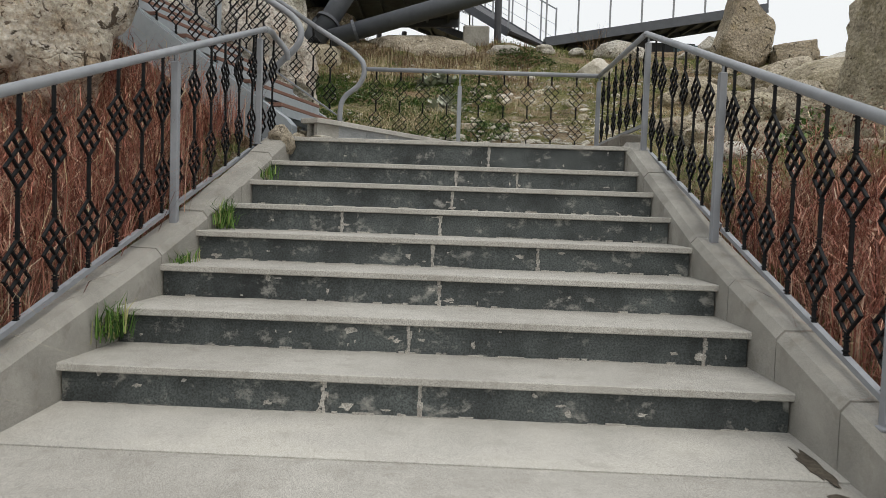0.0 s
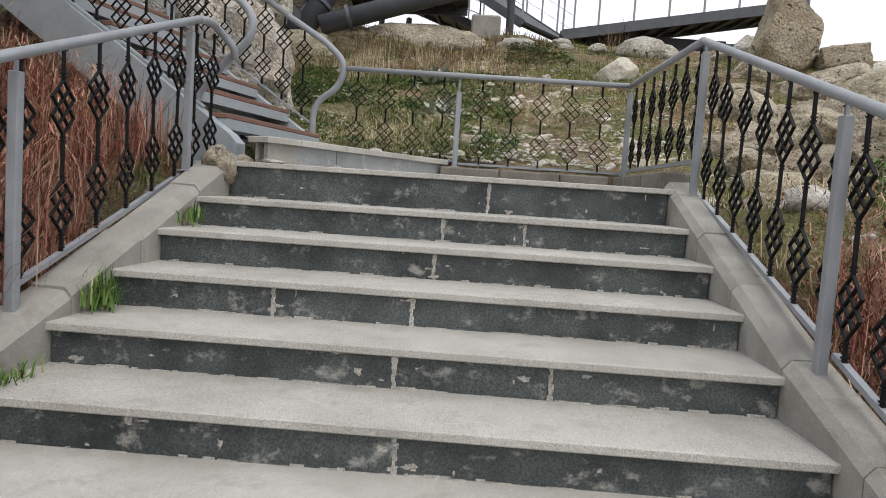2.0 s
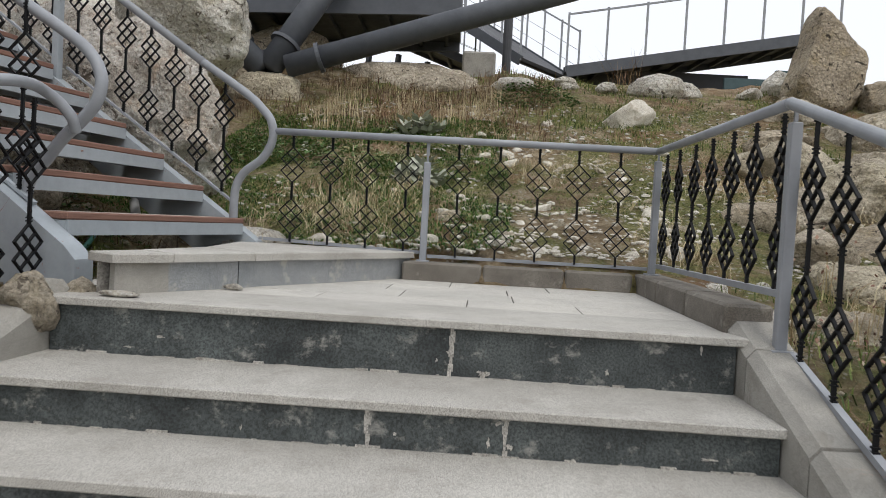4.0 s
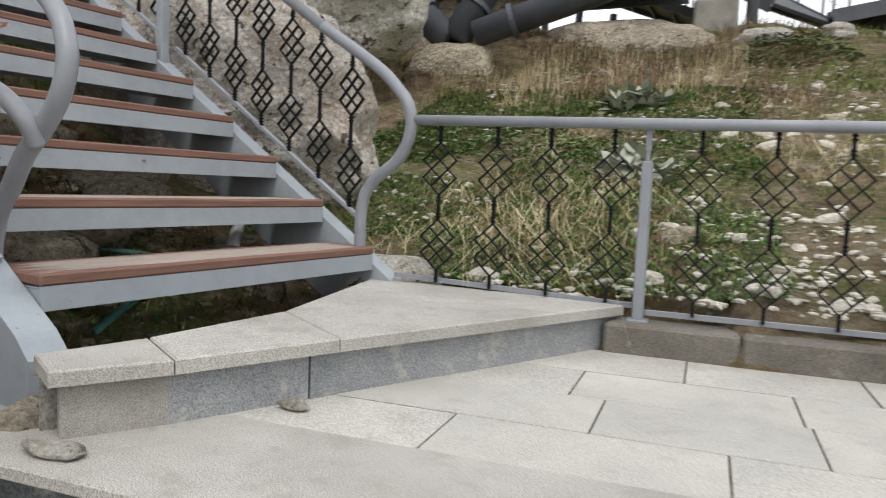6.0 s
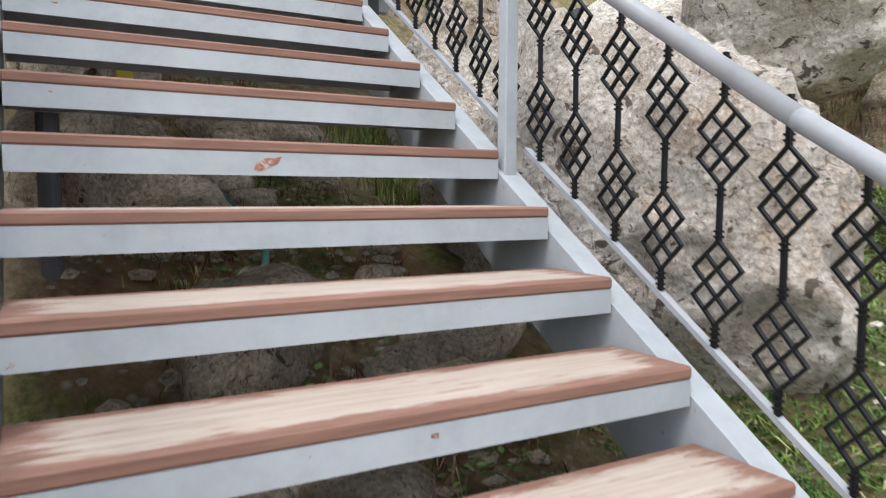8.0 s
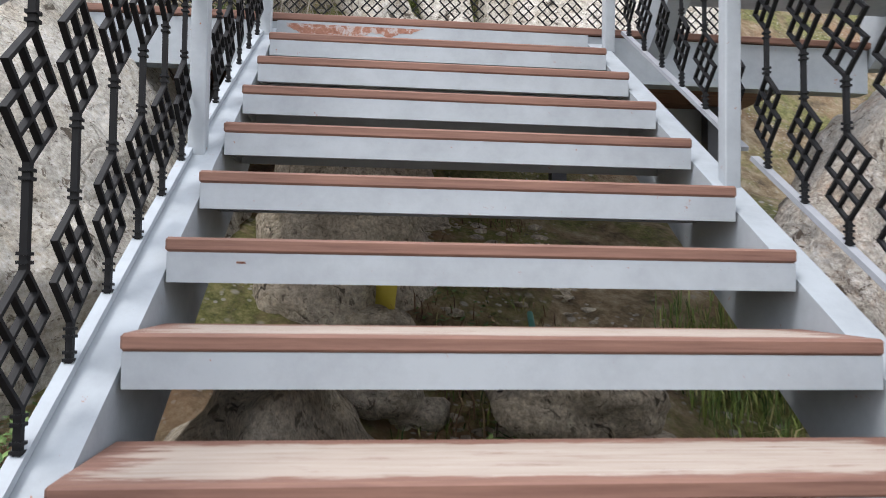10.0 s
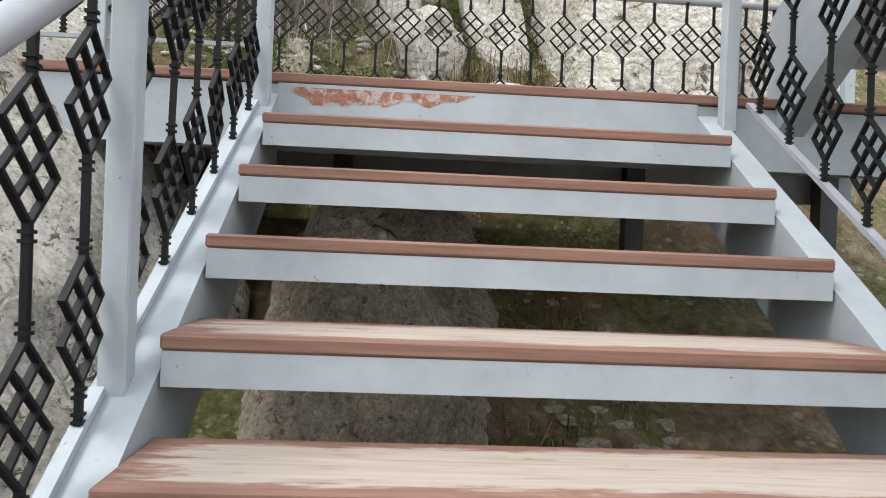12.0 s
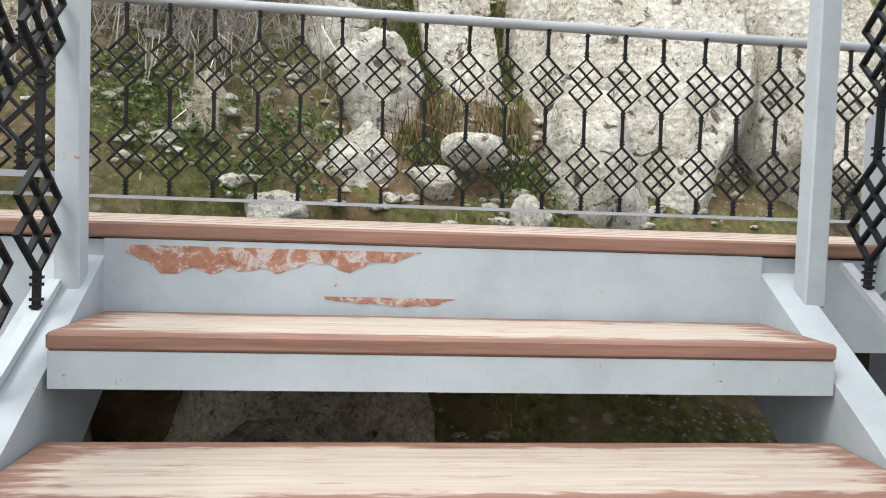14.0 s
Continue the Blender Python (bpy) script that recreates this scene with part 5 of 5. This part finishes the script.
def mound(cx, cy, rx, ry, h, n, seed, base=None):
    r = random.Random(seed)
    out = []
    for _ in range(n):
        a, q = r.uniform(0, 2 * math.pi), math.sqrt(r.random())
        x, y = cx + rx * q * math.cos(a), cy + ry * q * math.sin(a)
        z = ground(x, y) if base is None else base
        out.append((x, y, z + h * (1 - q * q) * r.random()))
    return out


leafy("ivy_patch", "dark green low leaves on the slope", mound(-1.7, 10.2, 1.0, 0.5, 0.12, 1500, 1), M_leaf, 0.05, 1)
leafy("ivy_patch", "dark green shrub on the bank beside the stairs", mound(2.9, 6.6, 0.35, 0.4, 0.5, 1600, 12), M_leaf, 0.05, 12, 1.0)
leafy("ivy_patch", "dark green low leaves near the ridge", mound(0.75, 12.9, 0.6, 0.4, 0.22, 800, 2), M_leaf, 0.06, 2)
leafy("sage_plant", "pale woolly leaves of a low plant", mound(-0.45, 9.5, 0.22, 0.22, 0.16, 130, 3), M_sage, 0.15, 3, 0.8)
leafy("sage_plant", "pale woolly leaves of a low plant", mound(-0.7, 11.4, 0.3, 0.25, 0.16, 130, 4), M_sage, 0.15, 4, 0.8)
leafy("ground_leaves", "green weeds beneath the open stairs", [p for v in np.arange(0.5, 4.2, 0.28) for q in (steel(random.uniform(-0.2, 1.0), v, 0),) for p in mound(q.x, q.y, 0.26, 0.2, 0.10, 130, int(v * 100))], M_leaf, 0.035, 5)

# weeds growing from the kerb joints
for i, (x, y) in enumerate(((-1.60, 3.10), (-1.56, 3.75), (-1.53, 4.30), (-1.50, 5.15))):
    z = Z1 + (y - Y1) * R1 / T1 - 0.085
    r = random.Random(i)
    pts = [(x + r.gauss(0, 0.03), y + r.gauss(0, 0.05), z + r.uniform(-0.02, 0.03)) for _ in range(130 if i in (0, 2) else 60)]
    blades("weed", "green weed growing from the stair joint", pts, M_lush, (0.06, 0.2 if i in (0, 2) else 0.12), 0.008, 0.7, 0.4, 40 + i, "weeds on the stairs")

# shrubs and grass beyond the upper landing
def steel_scatter(n, u0, u1, v0, v1, seed, lift=-0.02):
    r = random.Random(seed)
    out = []
    for _ in range(n):
        p = steel(r.uniform(u0, u1), r.uniform(v0, v1), 0)
        out.append((p.x, p.y, ground(p.x, p.y) + lift))
    return out


def steel_clumps(n, per, u0, u1, v0, v1, seed, rad):
    r = random.Random(seed + 3)
    out = []
    for x, y, z in steel_scatter(n, u0, u1, v0, v1, seed):
        for _ in range(per):
            a, b = x + r.gauss(0, rad), y + r.gauss(0, rad)
            out.append((a, b, ground(a, b) - 0.01))
    return out


blades("grey_shrub_twigs", "tangled bare grey twigs of a shrub", steel_clumps(210, 60, -2.2, 0.0, 6.95, 8.8, 50, 0.15), M_twig, (0.12, 0.42), 0.007, 2.6, 0.7, 50)
blades("grey_shrub_twigs", "dry brown twigs between pale rocks", steel_clumps(14, 30, 0.25, 0.9, 6.55, 7.0, 51, 0.08), M_brown_grass, (0.12, 0.42), 0.005, 0.9, 0.4, 51)
blades("turf", "green grass between the rocks", steel_clumps(150, 22, -2.2, 1.4, 6.3, 9.5, 52, 0.08), M_grass, (0.03, 0.09), 0.007, 0.9, 0.4, 52)
leafy("ground_leaves", "fresh green weeds at the deck edge", [p for u in (-1.1, -0.85, -0.5, -0.2, 0.95) for q in (steel(u, 6.55, 0),) for p in mound(q.x, q.y, 0.24, 0.24, 0.20, 700, int(u * 100) + 400)], M_leaf, 0.028, 53, 1.0)
blades("turf", "green grass beneath the stairs", steel_clumps(110, 18, -0.3, 1.05, 0.4, 5.6, 54, 0.06), M_grass, (0.03, 0.10), 0.006, 1.0, 0.4, 54)
blades("leaf_litter", "dead brown grass beneath the stairs", steel_clumps(120, 16, -0.35, 1.05, 0.3, 5.4, 55, 0.08), M_brown_grass, (0.04, 0.16), 0.006, 1.8, 0.8, 55)
blades("dry_shrub_stems", "red-brown dry stems under the steel stringer", clumped(120, 20, -4.5, -1.9, 5.2, 5.95, lambda x, y, r: True, 56, 0.08), M_red_stem, (0.2, 0.5), 0.007, 0.4, 0.2, 56)
blades("turf", "green grass beside the upper stairs", steel_clumps(80, 18, 1.3, 1.75, 2.9, 4.3, 57, 0.06), M_grass, (0.05, 0.2), 0.007, 0.8, 0.4, 57)

blades("turf", "green grass in the clefts between the slabs", [(p.x, p.y, ground(p.x, p.y) + 0.0) for r in (random.Random(61),) for p in (steel(0.42 + r.gauss(0, 0.07) + (0.5 if k % 3 == 0 else 0), r.uniform(6.6, 7.9), 0) for k in range(5200))], M_grass, (0.03, 0.11), 0.007, 1.3, 0.5, 61)

# ---------------------------------------------------------------- clutter under the open treads
def on_ground(u, v, lift):
    p = steel(u, v, 0)
    return Vector((p.x, p.y, ground(p.x, p.y) + lift))


hose = thing("garden_hose", "thin blue-green hose trailing beneath the stairs", "hose")
part("hose_run", tube([on_ground(u, v, 0.05) for u, v in ((0.75, 4.2), (0.62, 3.4), (0.30, 3.0), (0.42, 2.4), (0.15, 1.9), (-0.05, 1.6), (0.2, 1.2), (0.45, 0.9), (-0.1, 0.55))], 0.014, 10, 6), M_hose, hose)
can = thing("drink_can", "crushed blue and silver drink can on the soil", "can", Matrix.Translation(on_ground(0.62, 0.78, 0.05)) @ pose(0, 0, 0, 78, 20, 40))
part("can_body", straight([(0, 0, 0), (0, 0, 0.035), (0, 0, 0.085), (0, 0, 0.11)], 0.032, 16), M_blue, can)
part("can_end", straight([(0, 0, 0.111), (0, 0, 0.122)], 0.028, 16), M_can, can, "bare metal can end")
drain = thing("drain_pipe", "pale grey plastic pipe lying under the bottom tread", "pipe")
part("pipe_run", straight([on_ground(0.65, 0.75, 0.07), on_ground(1.0, 1.05, 0.12)], 0.03), M_white_plastic, drain)
rag = thing("plastic_scrap", "yellow plastic scrap caught under the stairs", "litter")
bm = bmesh.new()
c = on_ground(0.1, 4.0, 0.12)
vs = [bm.verts.new(c + Vector((x, 0.05 * math.sin(7 * x), z))) for x, z in ((-0.08, 0), (0.07, 0.0), (0.09, 0.10), (0.0, 0.16), (-0.07, 0.12))]
bm.faces.new(vs)
bmesh.ops.solidify(bm, geom=bm.faces[:], thickness=0.004)
part("scrap", bm, M_yellow, rag)


def dirt(name, label, cx, cy, rx, ry, z, seed):
    r = random.Random(seed)
    poly = []
    for i in range(22):
        a = 2 * math.pi * i / 22
        q = r.uniform(0.6, 1.1)
        poly.append((cx + rx * q * math.cos(a), cy + ry * q * math.sin(a)))
    bm = bmesh.new()
    bm.faces.new([bm.verts.new((x, y, z(y) + 0.002)) for x, y in poly])
    ext = bmesh.ops.extrude_face_region(bm, geom=bm.faces[:])
    bmesh.ops.translate(bm, vec=(0, 0, 0.002), verts=[v for v in ext["geom"] if isinstance(v, bmesh.types.BMVert)])
    bmesh.ops.recalc_face_normals(bm, faces=bm.faces)
    return tagged(part(name, bm, M_soil_patch), label, "dirt")


M_soil_patch = stone("damp_soil", (0.05, 0.04, 0.03), (0.12, 0.10, 0.075), grey(0.6), (0.2, 0.17, 0.13), (0.56, 0.7), 60, 8, 0.9, 0.5)
dirt("damp_dirt", "dark damp dirt washed against the kerb", 1.09, 2.47, 0.035, 0.17, low, 3)
dirt("damp_dirt", "dark damp dirt beside the lowest riser", 1.07, 2.20, 0.075, 0.05, low, 4)

def bank_leaves(n, x0, x1, keep, seed):
    r = random.Random(seed)
    return [(x, y, z + 0.55 * r.random() ** 1.6) for x, y, z in scatter(n, x0, x1, 1.6, 6.4, keep, seed)]


leafy("dead_leaves", "withered brown leaves hanging in the dry stems", bank_leaves(7000, -4.2, -1.98, off_left, 81), M_dead_leaf, 0.026, 81, 1.2)
leafy("dead_leaves", "withered brown leaves hanging in the dry stems", bank_leaves(6000, 1.48, 3.6, off_right, 82), M_dead_leaf, 0.026, 82, 1.2)
rng = random.Random(91)
gravel("gravel", "pale chips of stone on the rocky slope above the deck", [(q.x, q.y, ground(q.x, q.y)) for q in (steel(rng.uniform(-2.2, 2.4), 6.3 + 3 * rng.random(), 0) for _ in range(1300))], (0.02, 0.07), M_lime, 6)

blades("bare_shrub", "small bare shrub on the ridge by the footbridge", [(2.35 + random.gauss(0, 0.12), 15.4 + random.gauss(0, 0.12), ground(2.35, 15.4)) for _ in range(70)], M_brown_grass, (0.4, 1.0), 0.010, 0.6, 0.2, 83)
for i in range(9):
    x = 0.6 + i * 0.62 + random.uniform(-0.2, 0.2)
    y = 13.6 + random.uniform(-0.2, 0.5)
    q = random.uniform(0.14, 0.34)
    rock("boulder", "pale rock along the crest of the slope", (x, y, ground(x, y) + q * 0.2), (q * 1.4, q, q * 0.7), 500 + i, M_lime, 9, 3, (0, 0, i * 50), group="rocks on the crest")

# tangled twigs that fill the dry shrubs
blades("dry_shrub_stems", "tangled red-brown twigs in the dry shrubs", bank_leaves(16000, -4.2, -1.98, off_left, 84), M_red_stem, (0.05, 0.16), 0.0045, 3.2, 0.3, 84)
blades("dry_shrub_stems", "tangled red-brown twigs in the dry shrubs", [p for p in bank_leaves(28000, 1.48, 3.6, off_right, 85) if p[1] < 4.9], M_red_stem, (0.05, 0.15), 0.0045, 3.2, 0.3, 85)
blades("dry_grass", "pale straw tangled in the dry shrubs", bank_leaves(2600, -4.2, -1.98, off_left, 86), M_straw, (0.08, 0.25), 0.004, 3.0, 0.5, 86)

# broken stones and turf on the bank beyond the stair railing
rng = random.Random(77)
for i in range(46):
    x, y = rng.uniform(1.5, 3.6), rng.uniform(3.6, 7.6)
    q = rng.choice((0.04, 0.06, 0.08, 0.11, 0.16))
    rock("stone", "broken pale stone on the bank beside the stairs", (x, y, ground(x, y) + q * 0.15), (q * 1.4, q, q * 0.75), 600 + i, M_lime if i % 3 else M_under_rock, 9, 2, (0, 0, rng.uniform(0, 180)), group="stones on the bank")
blades("turf", "green and yellow turf on the bank", clumped(240, 18, 1.45, 3.8, 3.4, 7.6, off_right, 87, 0.09), M_grass, (0.03, 0.14), 0.006, 1.2, 0.4, 87)
leafy("ground_leaves", "green weeds against the boulder beside the stairs", [p for u, v in ((-0.95, 3.1), (-0.9, 3.9), (-1.0, 4.6)) for q in (steel(u, v, 0),) for p in mound(q.x, q.y, 0.2, 0.2, 0.22, 420, int(v * 50) + 700)], M_leaf, 0.03, 88, 1.0)
